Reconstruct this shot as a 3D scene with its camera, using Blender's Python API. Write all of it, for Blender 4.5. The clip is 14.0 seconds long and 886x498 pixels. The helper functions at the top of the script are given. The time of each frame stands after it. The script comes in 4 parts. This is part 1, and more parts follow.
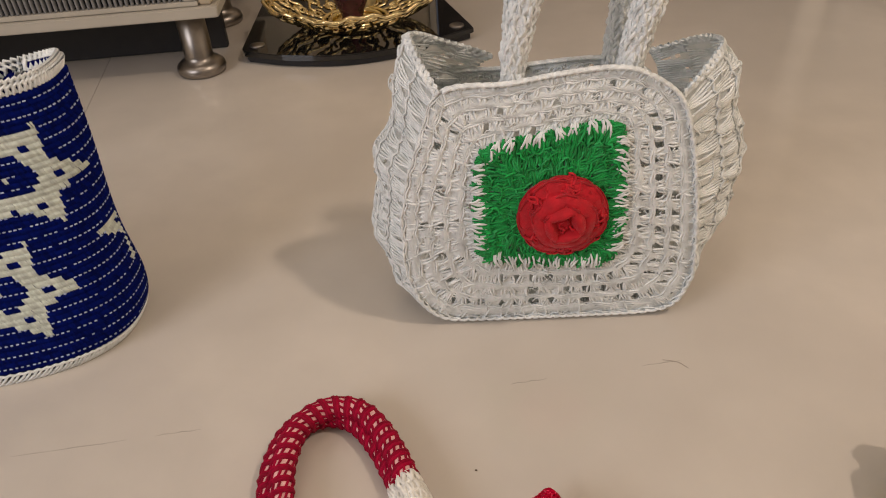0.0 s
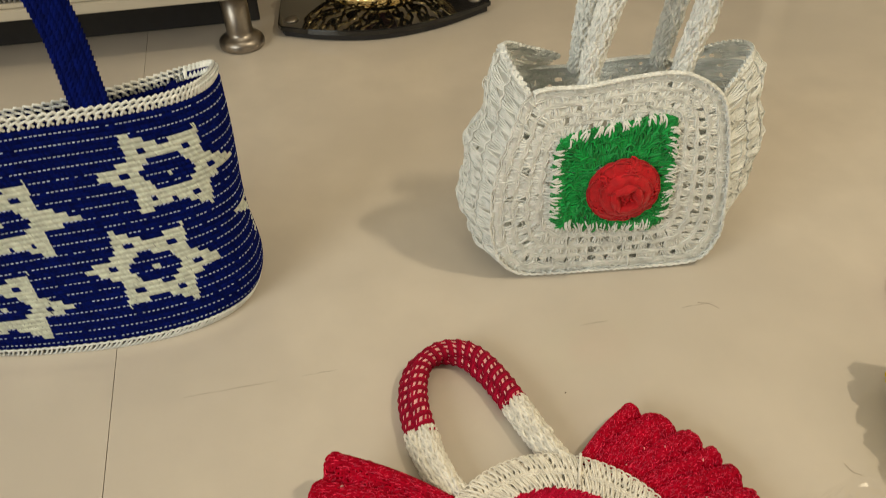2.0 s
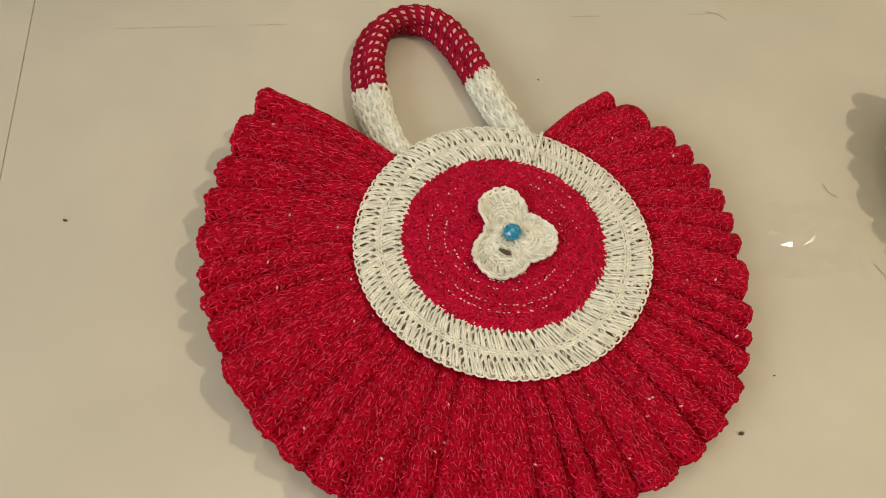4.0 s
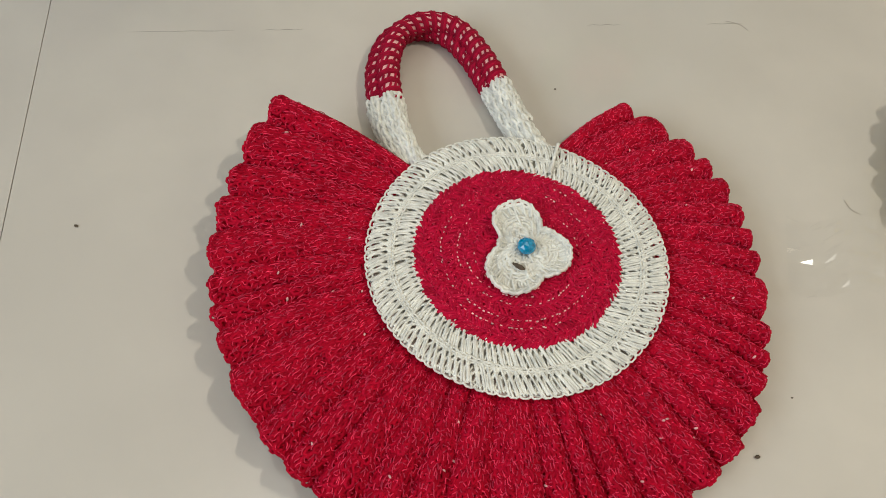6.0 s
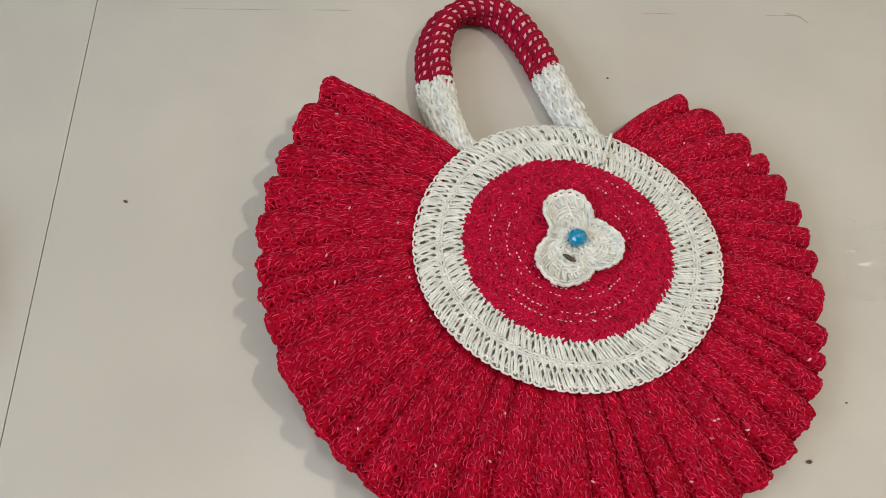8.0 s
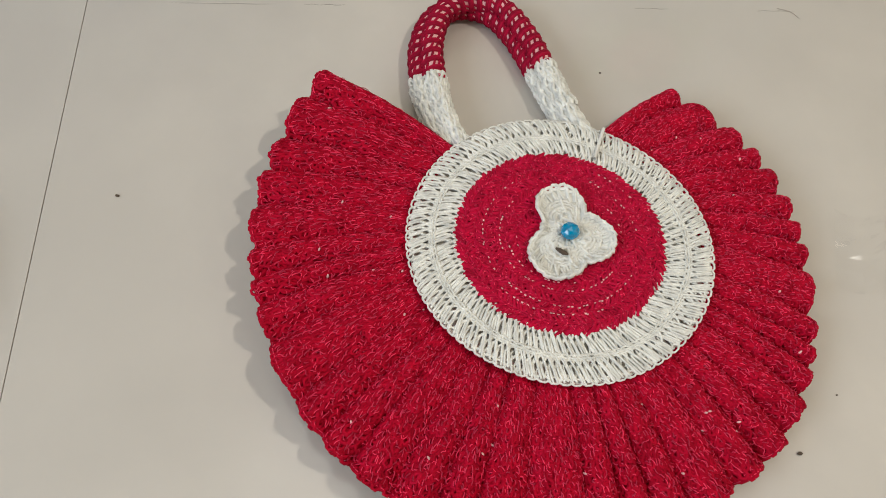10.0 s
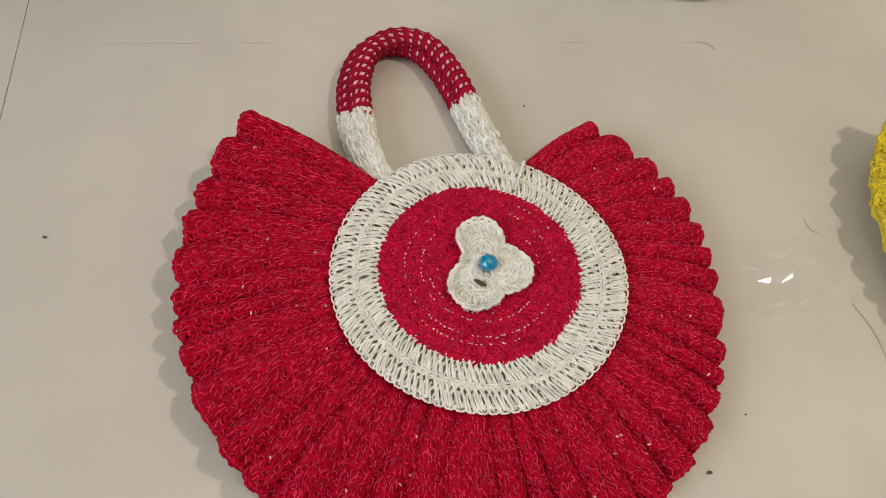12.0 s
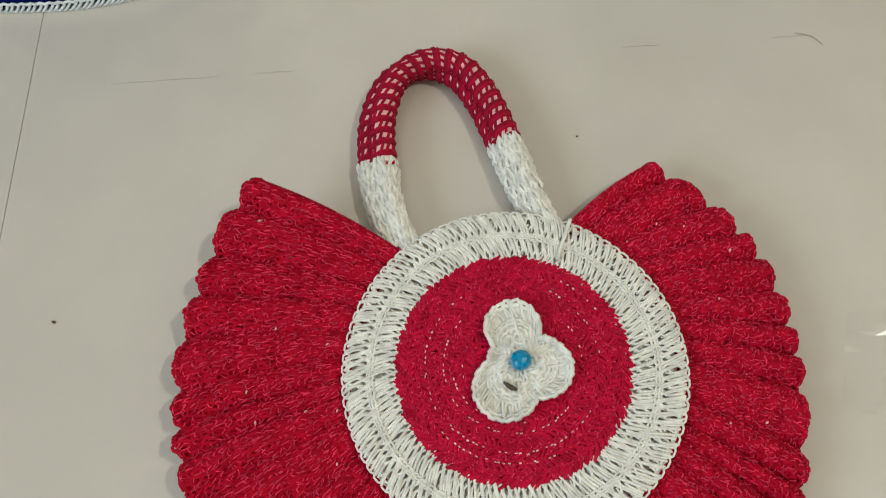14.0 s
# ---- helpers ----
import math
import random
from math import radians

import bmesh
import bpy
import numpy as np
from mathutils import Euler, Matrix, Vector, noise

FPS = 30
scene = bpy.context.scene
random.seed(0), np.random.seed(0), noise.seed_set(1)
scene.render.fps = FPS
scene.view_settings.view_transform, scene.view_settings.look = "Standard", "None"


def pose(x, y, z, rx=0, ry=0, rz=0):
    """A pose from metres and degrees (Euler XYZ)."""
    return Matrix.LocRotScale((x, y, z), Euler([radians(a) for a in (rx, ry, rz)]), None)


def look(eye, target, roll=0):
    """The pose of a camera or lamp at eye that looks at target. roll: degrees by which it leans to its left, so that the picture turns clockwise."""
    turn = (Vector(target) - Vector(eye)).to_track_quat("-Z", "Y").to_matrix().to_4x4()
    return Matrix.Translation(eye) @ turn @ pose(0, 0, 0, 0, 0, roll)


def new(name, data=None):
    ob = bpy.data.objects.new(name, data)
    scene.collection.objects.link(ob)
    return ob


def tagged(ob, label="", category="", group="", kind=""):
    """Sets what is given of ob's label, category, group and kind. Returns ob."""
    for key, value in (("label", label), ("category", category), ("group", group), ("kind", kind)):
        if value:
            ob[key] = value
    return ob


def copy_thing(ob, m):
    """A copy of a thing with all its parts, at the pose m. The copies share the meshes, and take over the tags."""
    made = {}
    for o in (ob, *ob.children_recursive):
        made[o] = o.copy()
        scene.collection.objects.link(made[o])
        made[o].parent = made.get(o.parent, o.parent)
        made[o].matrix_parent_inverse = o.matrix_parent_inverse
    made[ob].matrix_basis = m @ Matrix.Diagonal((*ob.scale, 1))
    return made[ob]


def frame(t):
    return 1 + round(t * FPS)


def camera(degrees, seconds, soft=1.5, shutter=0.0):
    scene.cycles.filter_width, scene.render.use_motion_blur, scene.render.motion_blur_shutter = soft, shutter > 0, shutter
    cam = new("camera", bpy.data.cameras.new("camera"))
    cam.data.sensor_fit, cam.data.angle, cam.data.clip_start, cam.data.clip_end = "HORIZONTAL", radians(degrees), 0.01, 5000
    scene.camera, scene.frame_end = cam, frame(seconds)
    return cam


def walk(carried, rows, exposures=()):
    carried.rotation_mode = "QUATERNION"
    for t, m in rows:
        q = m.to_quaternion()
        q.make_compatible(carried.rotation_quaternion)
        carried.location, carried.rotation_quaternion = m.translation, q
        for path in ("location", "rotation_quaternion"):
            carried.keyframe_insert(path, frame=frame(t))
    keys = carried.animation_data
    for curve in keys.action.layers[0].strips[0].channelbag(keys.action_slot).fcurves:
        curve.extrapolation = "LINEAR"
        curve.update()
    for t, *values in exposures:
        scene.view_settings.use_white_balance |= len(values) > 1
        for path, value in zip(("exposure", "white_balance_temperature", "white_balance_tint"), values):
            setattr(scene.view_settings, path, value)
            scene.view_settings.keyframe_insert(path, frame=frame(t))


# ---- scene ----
cam = camera(63.2, 14.0, soft=1.0, shutter=0.15)
PATH = [
    (0, (0.093, 0.081, 0.51), (0.047, 1.687, -0.681), -3.7),
    (0.5, (0.054, 0.058, 0.573), (0.073, 1.669, -0.613), -5.4),
    (1, (0.024, 0.052, 0.611), (-0.029, 1.692, -0.532), -5.2),
    (1.5, (-0.002, 0.039, 0.637), (0.014, 1.645, -0.555), -3.1),
    (1.8, (-0.033, 0.002, 0.646), (-0.021, 1.544, -0.628), -4.6),
    (2, (-0.05, -0.015, 0.633), (0.021, 1.484, -0.688), -2.3),
    (2.5, (-0.078, -0.057, 0.601), (-0.003, 1.293, -0.873), 0.1),
    (3, (-0.091, -0.068, 0.573), (-0.078, 1.184, -0.987), -0.1),
    (3.5, (-0.072, -0.085, 0.541), (0.017, 1.074, -1.087), 4.2),
    (4, (-0.016, -0.06, 0.493), (0.071, 1.017, -1.19), 6.8),
    (4.2, (-0.006, -0.04, 0.477), (0.092, 0.983, -1.239), 6.9),
    (6.3, (-0.021, -0.047, 0.493), (0.024, 1.029, -1.193), 6.7),
    (6.5, (-0.024, -0.047, 0.489), (0.019, 1.018, -1.203), 7.2),
    (7, (-0.03, -0.046, 0.485), (-0.01, 1.004, -1.218), 6.4),
    (7.5, (-0.031, -0.046, 0.485), (-0.029, 0.996, -1.222), 5.9),
    (8, (-0.036, -0.044, 0.485), (-0.043, 0.995, -1.224), 5.6),
    (10.5, (-0.034, -0.047, 0.484), (-0.008, 0.984, -1.229), 7.2),
    (11, (-0.021, -0.041, 0.485), (0.027, 0.975, -1.237), 8.6),
    (11.5, (-0.012, -0.028, 0.507), (0.031, 1.081, -1.157), 7.2),
    (12, (0.003, -0.042, 0.507), (0.082, 1.038, -1.175), 8.1),
    (12.5, (0.011, -0.047, 0.484), (0.1, 0.947, -1.25), 9.6),
    (13, (0.02, -0.042, 0.472), (0.095, 0.912, -1.284), 8.4),
    (13.5, (0.014, 0.037, 0.441), (0.007, 0.966, -1.33), 3.6),
    (14, (0.051, 0.112, 0.503), (-0.141, 0.951, -1.303), -8.2),
]

EXPOSURES = [(0, -0.16, 6350, 17), (1.0, 0.08, 6650, 12), (1.5, 0.10, 6850, 10), (2.0, 0.0, 6950, 2), (3.0, 0.0, 6950, -2), (4.0, 0.0, 6600, -1), (6.3, 0.03, 5450, 2), (8.2, 0.06, 5400, 4), (11.0, 0.03, 5500, 6), (11.5, -0.03, 5950, 7), (12.0, -0.02, 5750, 6), (13.0, 0.08, 5450, 1), (13.5, 0.10, 5400, 2), (14, -0.03, 5350, -1)]
walk(cam, [(t, look(eye, target, roll)) for t, eye, target, roll in PATH], EXPOSURES)

# ---- light ----
world = bpy.data.worlds.new("room_world")
scene.world = world
world.use_nodes = True
world.node_tree.nodes["Background"].inputs[0].default_value = (0.55, 0.62, 0.75, 1)
world.node_tree.nodes["Background"].inputs[1].default_value = 0.27


def area_lamp(name, eye, target, sx, sy, power, colour):
    data = bpy.data.lights.new(name, "AREA")
    data.shape, data.size, data.size_y, data.energy, data.color = "RECTANGLE", sx, sy, power, colour
    ob = new(name, data)
    ob.matrix_world = look(eye, target)
    return ob


# a tube light high on the wall to the right, a window to the left
area_lamp("tube_light_lamp", (1.5, 0.12, 2.55), (0.1, 0.5, 0.0), 0.2, 0.1, 23.0, (1.0, 0.83, 0.64))
# added fill light under the ceiling, with no known fixture behind it
area_lamp("ceiling_panel_lamp", (-0.3, 0.5, 2.66), (-0.3, 0.52, 0.0), 0.9, 0.9, 4.8, (1.0, 0.86, 0.68))
area_lamp("window_lamp", (-1.9, -1.0, 1.45), (0.1, 0.5, 0.1), 1.4, 1.2, 30, (0.955, 0.955, 0.965))


# ---- materials ----
def material(name, colour, rough=0.6, metal=0.0, spread=0.12, scale=40.0, bump=0.15, bump_scale=300.0, island=0.0, coat=0.0, second=None, sheen=0.0, spec=0.5, fleck=None, in_room=False):
    """A surface with two scales of colour variation and fine relief."""
    m = bpy.data.materials.new(name)
    m.use_nodes = True
    nt = m.node_tree
    n, l = nt.nodes, nt.links
    bsdf = n["Principled BSDF"]
    bsdf.inputs["Roughness"].default_value = rough
    bsdf.inputs["Metallic"].default_value = metal
    bsdf.inputs["Specular IOR Level"].default_value = spec
    bsdf.inputs["Coat Weight"].default_value = coat
    bsdf.inputs["Sheen Weight"].default_value = sheen
    where = n.new("ShaderNodeNewGeometry").outputs["Position"] if in_room else n.new("ShaderNodeTexCoord").outputs["Object"]
    tex = n.new("ShaderNodeTexNoise")
    tex.inputs["Scale"].default_value, tex.inputs["Detail"].default_value = scale, 5
    l.new(where, tex.inputs["Vector"])
    ramp = n.new("ShaderNodeMapRange")
    ramp.inputs["From Min"].default_value, ramp.inputs["From Max"].default_value = 0.3, 0.7
    ramp.inputs["To Min"].default_value, ramp.inputs["To Max"].default_value = 1 - spread, 1 + spread
    l.new(tex.outputs["Fac"], ramp.inputs["Value"])
    value = ramp.outputs["Result"]
    if island:
        geo = n.new("ShaderNodeNewGeometry")
        mr = n.new("ShaderNodeMapRange")
        mr.inputs["To Min"].default_value, mr.inputs["To Max"].default_value = 1 - island, 1 + island
        l.new(geo.outputs["Random Per Island"], mr.inputs["Value"])
        mul = n.new("ShaderNodeMath")
        mul.operation = "MULTIPLY"
        l.new(value, mul.inputs[0])
        l.new(mr.outputs["Result"], mul.inputs[1])
        value = mul.outputs[0]
    scaled = n.new("ShaderNodeVectorMath")
    scaled.operation = "SCALE"
    scaled.inputs[0].default_value = colour
    l.new(value, scaled.inputs["Scale"])
    out = scaled.outputs["Vector"]
    if second:
        big = n.new("ShaderNodeTexNoise")
        big.inputs["Scale"].default_value, big.inputs["Detail"].default_value = scale / 6, 3
        l.new(where, big.inputs["Vector"])
        pick = n.new("ShaderNodeMapRange")
        pick.inputs["From Min"].default_value, pick.inputs["From Max"].default_value = 0.42, 0.66
        l.new(big.outputs["Fac"], pick.inputs["Value"])
        mix = n.new("ShaderNodeMix")
        mix.data_type = "RGBA"
        mix.inputs["B"].default_value = (*second, 1)
        l.new(pick.outputs["Result"], mix.inputs["Factor"])
        l.new(out, mix.inputs["A"])
        out = mix.outputs["Result"]
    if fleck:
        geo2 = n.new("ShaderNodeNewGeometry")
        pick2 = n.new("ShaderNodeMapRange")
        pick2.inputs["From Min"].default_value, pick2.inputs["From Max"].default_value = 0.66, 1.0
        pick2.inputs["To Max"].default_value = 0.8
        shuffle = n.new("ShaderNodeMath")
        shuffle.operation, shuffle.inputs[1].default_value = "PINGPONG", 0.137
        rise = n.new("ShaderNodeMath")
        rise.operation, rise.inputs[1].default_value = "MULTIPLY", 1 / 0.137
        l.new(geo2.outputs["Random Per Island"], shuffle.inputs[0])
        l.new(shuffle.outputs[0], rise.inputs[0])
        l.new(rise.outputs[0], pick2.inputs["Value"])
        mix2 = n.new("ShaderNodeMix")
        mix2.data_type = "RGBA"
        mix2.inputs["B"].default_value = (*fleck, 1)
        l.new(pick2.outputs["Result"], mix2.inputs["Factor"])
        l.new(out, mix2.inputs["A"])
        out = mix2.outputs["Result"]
    l.new(out, bsdf.inputs["Base Color"])
    if bump:
        fine = n.new("ShaderNodeTexNoise")
        fine.inputs["Scale"].default_value, fine.inputs["Detail"].default_value = bump_scale, 4
        l.new(where, fine.inputs["Vector"])
        b = n.new("ShaderNodeBump")
        b.inputs["Strength"].default_value, b.inputs["Distance"].default_value = bump, 0.002
        l.new(fine.outputs["Fac"], b.inputs["Height"])
        l.new(b.outputs["Normal"], bsdf.inputs["Normal"])
    return m


def yarn_material(name, colour, island=0.18, rough=0.6, sheen=0.1, spec=0.4, fleck=None):
    return material(name, colour, rough=rough, spread=0.16, scale=120, bump=0.5, bump_scale=1600, island=island, sheen=sheen, spec=spec, fleck=fleck)


def let_through(m, colour, amount):
    """Lets part of the light pass through a thin knitted layer."""
    n, l = m.node_tree.nodes, m.node_tree.links
    thin = n.new("ShaderNodeBsdfTranslucent")
    thin.inputs["Color"].default_value = (*colour, 1)
    mix = n.new("ShaderNodeMixShader")
    mix.inputs[0].default_value = amount
    l.new(n["Principled BSDF"].outputs[0], mix.inputs[1])
    l.new(thin.outputs[0], mix.inputs[2])
    l.new(mix.outputs[0], n["Material Output"].inputs["Surface"])


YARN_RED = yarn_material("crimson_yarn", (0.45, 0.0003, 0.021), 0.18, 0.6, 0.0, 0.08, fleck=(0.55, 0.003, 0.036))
# darkened crimson for inner layers: paints the shade between the stitches
YARN_RED_SHADE = yarn_material("crimson_gap_shade", (0.22, 0.0002, 0.008), 0.1, 0.8, 0.0, 0.05)
# pale strands of the disc, and highlights of the flounce put into colour
YARN_RED_FUZZ_GLINT = yarn_material("pale_crimson_yarn", (0.78, 0.034, 0.105), 0.35, 0.45, 0.0, 0.3)
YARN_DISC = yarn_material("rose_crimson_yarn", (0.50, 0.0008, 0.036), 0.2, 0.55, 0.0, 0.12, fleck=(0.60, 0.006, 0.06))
YARN_HANDLE = yarn_material("wine_yarn", (0.36, 0.001, 0.030), 0.25, 0.6, 0.0, 0.15)
YARN_PINK = yarn_material("pale_pink_core_and_glint", (0.96, 0.56, 0.54))
YARN_CREAM = yarn_material("cream_yarn", (0.94, 0.91, 0.825), 0.06)
YARN_CREAM_DEEP = yarn_material("cream_yarn_backing", (0.80, 0.76, 0.67))
YARN_WHITE = yarn_material("white_yarn", (0.945, 0.98, 0.965), 0.02)
YARN_WHITE_DEEP = yarn_material("white_yarn_backing", (0.945, 0.98, 0.965))
let_through(YARN_WHITE_DEEP, (0.93, 0.96, 0.94), 0.22)
YARN_WHITE_THIN = yarn_material("thin_white_yarn", (0.945, 0.98, 0.965))
let_through(YARN_WHITE_THIN, (0.95, 0.97, 0.95), 0.6)
YARN_GREEN = yarn_material("green_yarn", (0.0, 0.34, 0.06), 0.4, fleck=(0.03, 0.50, 0.14))
YARN_GREEN_SHADE = yarn_material("green_backing", (0.0, 0.15, 0.03))
YARN_ROSE = yarn_material("scarlet_yarn", (0.56, 0.002, 0.012), 0.25, fleck=(0.72, 0.02, 0.04))
YARN_STAR = yarn_material("off_white_yarn", (0.74, 0.79, 0.70), 0.12)
YARN_PALE_BLUE = yarn_material("pale_blue_yarn", (0.52, 0.60, 0.82), 0.2)
YARN_BLUE = yarn_material("royal_blue_yarn", (0.0007, 0.006, 0.112), 0.3, 0.85, 0.0, 0.08)
YARN_BLUE_DEEP = yarn_material("royal_blue_backing", (0.0008, 0.004, 0.10), 0.1, 0.8, 0.0, 0.1)
YARN_NAVY = yarn_material("violet_navy_yarn", (0.009, 0.0015, 0.045), 0.25, 0.8, 0.0, 0.15)
YARN_YELLOW = yarn_material("yellow_yarn", (0.80, 0.62, 0.005), 0.2)
GEM = material("blue_gem", (0.0, 0.24, 0.46), rough=0.08, spread=0.3, scale=300, bump=0.0, coat=0.8)
TILE = material("polished_cream_tile", (0.665, 0.607, 0.530), rough=0.16, spread=0.05, scale=11, bump=0.012, bump_scale=60, second=(0.59, 0.54, 0.475), in_room=True)
GROUT = material("tile_joint", (0.33, 0.29, 0.24), rough=0.9)
CAB_WHITE = material("cream_lacquer", (0.54, 0.50, 0.42), rough=0.35, spread=0.06, scale=12, bump=0.02)
CAB_EDGE = material("beige_edge_strip", (0.55, 0.46, 0.33), rough=0.45, spread=0.08, scale=15, bump=0.03)
RIB = material("dark_grey_rib", (0.24, 0.24, 0.24), rough=0.5, spread=0.15, scale=30, bump=0.05)
RIB_BACK = material("near_black_panel", (0.02, 0.02, 0.022), rough=0.6)
STEEL = material("brushed_steel", (0.32, 0.29, 0.26), rough=0.36, metal=1.0, spread=0.1, scale=60, bump=0.03)
GLASS_BLACK = material("black_glass", (0.006, 0.007, 0.008), rough=0.06, spread=0.2, scale=20, bump=0.0, coat=0.5)
GOLD = material("gold_plate", (0.90, 0.74, 0.40), rough=0.16, metal=1.0, spread=0.15, scale=80, bump=0.1, bump_scale=400)
GOLD_LEAF = material("dull_gold_leaf", (0.72, 0.62, 0.36), rough=0.35, metal=0.35, spread=0.25, scale=60, bump=0.2)
VASE = material("plum_glaze", (0.055, 0.011, 0.016), rough=0.16, spread=0.35, scale=50, bump=0.02, coat=0.4)
WALL = material("warm_white_wall", (0.80, 0.75, 0.65), rough=0.75, spread=0.04, scale=6, bump=0.05, bump_scale=150)
SKIRT = material("grey_stone_skirting", (0.34, 0.32, 0.29), rough=0.22, spread=0.1, scale=20, bump=0.01)
JAMB = material("beige_laminate", (0.74, 0.65, 0.50), rough=0.3, spread=0.06, scale=14, bump=0.02)
DARK_WOOD = material("dark_brown_laminate", (0.045, 0.034, 0.03), rough=0.4, spread=0.2, scale=25, bump=0.03)
CEILING = material("white_ceiling_paint", (0.8, 0.78, 0.74), rough=0.8, spread=0.02, scale=5)
THREAD = material("grey_brown_thread", (0.24, 0.19, 0.14), rough=0.8)
CRUMB_AND_GAP = material("brown_crumb", (0.10, 0.07, 0.045), rough=0.8)


def film_material():
    m = bpy.data.materials.new("clear_film")
    m.use_nodes = True
    n, l = m.node_tree.nodes, m.node_tree.links
    out = n["Material Output"]
    n.remove(n["Principled BSDF"])
    clear, gloss, mix = n.new("ShaderNodeBsdfTransparent"), n.new("ShaderNodeBsdfGlossy"), n.new("ShaderNodeMixShader")
    gloss.inputs["Roughness"].default_value = 0.10
    mix.inputs["Fac"].default_value = 0.05
    l.new(clear.outputs[0], mix.inputs[1])
    l.new(gloss.outputs[0], mix.inputs[2])
    l.new(mix.outputs[0], out.inputs["Surface"])
    return m


FILM = film_material()


# ---- mesh tools ----
def mesh_data(name, verts, faces, mat, smooth=True):
    me = bpy.data.meshes.new(name)
    me.from_pydata(np.asarray(verts, float).reshape(-1, 3).tolist(), [], faces if isinstance(faces, list) else faces.tolist())
    me.materials.append(mat)
    if smooth:
        me.polygons.foreach_set("use_smooth", np.ones(len(me.polygons), bool))
    me.update()
    return me


def part(name, shape, mat, parent=None, label="", smooth=True, kind=""):
    """Links a bmesh, or a pair of verts and faces, as one mesh object under a thing."""
    if isinstance(shape, bmesh.types.BMesh):
        me = bpy.data.meshes.new(name)
        bmesh.ops.recalc_face_normals(shape, faces=shape.faces)
        shape.to_mesh(me)
        shape.free()
        me.materials.append(mat)
        if smooth:
            me.polygons.foreach_set("use_smooth", np.ones(len(me.polygons), bool))
    else:
        me = mesh_data(name, shape[0], shape[1], mat, smooth)
    ob = new(name, me)
    ob.parent = parent
    return tagged(ob, label=label, kind=kind)


def thing(name, place, label, category, group="", turn=0.0):
    ob = new(name)
    ob.matrix_world = pose(*place, 0, 0, turn)
    ob.empty_display_size = 0.05
    return tagged(ob, label, category, group)


def join(*shapes):
    verts, faces, at = [], [], 0
    for v, f in shapes:
        v = np.asarray(v, float).reshape(-1, 3)
        verts.append(v)
        faces.extend([[i + at for i in row] for row in (f.tolist() if not isinstance(f, list) else f)])
        at += len(v)
    return np.concatenate(verts), faces


def box(x0, x1, y0, y1, z0, z1, bevel=0.002):
    bm = bmesh.new()
    bmesh.ops.create_cube(bm, size=1, matrix=Matrix.Translation(((x0 + x1) / 2, (y0 + y1) / 2, (z0 + z1) / 2)) @ Matrix.Diagonal((x1 - x0, y1 - y0, z1 - z0, 1)))
    if bevel:
        bmesh.ops.bevel(bm, geom=bm.edges[:], offset=bevel, segments=2, affect="EDGES")
    return bm


def lathe(profile, seg=32, cx=0.0, cy=0.0):
    """A turned solid from (radius, height) pairs, closed at both ends."""
    prof = np.array(profile, float)
    a = np.linspace(0, 2 * np.pi, seg, endpoint=False)
    v = np.stack([cx + prof[:, :1] * np.cos(a), cy + prof[:, :1] * np.sin(a), np.repeat(prof[:, 1:], seg, 1)], -1)
    v, f = grid(v, wrap=True)
    f = f.tolist() + [list(range(seg))[::-1], [len(prof) * seg - seg + i for i in range(seg)]]
    return v, f


def grid(p, wrap=False, flip=False):
    """A sheet from an a x b array of points; wrap closes the second axis."""
    a, b = p.shape[:2]
    idx = np.arange(a * b).reshape(a, b)
    if wrap:
        idx = np.concatenate([idx, idx[:, :1]], 1)
    f = np.stack([idx[:-1, :-1], idx[:-1, 1:], idx[1:, 1:], idx[1:, :-1]], -1).reshape(-1, 4)
    return p.reshape(-1, 3), f[:, ::-1] if flip else f


def unit(v):
    return v / np.maximum(np.linalg.norm(v, axis=-1, keepdims=True), 1e-9)


def strands(p, nrm, radius, sides=4, loop=False, flat=1.0):
    """Yarn: n x k x 3 centre lines with n x k x 3 up vectors become tubes."""
    p, nrm = np.asarray(p, float), np.asarray(nrm, float)
    n, k = p.shape[:2]
    tan = np.roll(p, -1, 1) - np.roll(p, 1, 1)
    if not loop:
        tan[:, 0], tan[:, -1] = p[:, 1] - p[:, 0], p[:, -1] - p[:, -2]
    tan = unit(tan)
    side = unit(np.cross(tan, nrm))
    up = np.cross(side, tan)
    a = np.linspace(0, 2 * np.pi, sides, endpoint=False) + np.pi / sides
    r = np.broadcast_to(np.asarray(radius, float), (n, k))[..., None, None]
    ring = p[:, :, None] + r * (np.cos(a)[:, None] * side[:, :, None] + flat * np.sin(a)[:, None] * up[:, :, None])
    idx = np.arange(n * k * sides).reshape(n, k, sides)
    if loop:
        idx = np.concatenate([idx, idx[:, :1]], 1)
    nxt = np.roll(idx, -1, 2)
    f = np.stack([idx[:, :-1], nxt[:, :-1], nxt[:, 1:], idx[:, 1:]], -1).reshape(-1, 4)
    return ring.reshape(-1, 3), f


def lay(surface, u, v, h):
    """Points at height h over surface(u, v), with its normals."""
    e = 1e-4
    p = surface(u, v)
    nrm = unit(np.cross(surface(u, v + e) - surface(u, v - e), surface(u + e, v) - surface(u - e, v)))
    return p + nrm * np.asarray(h)[..., None], nrm


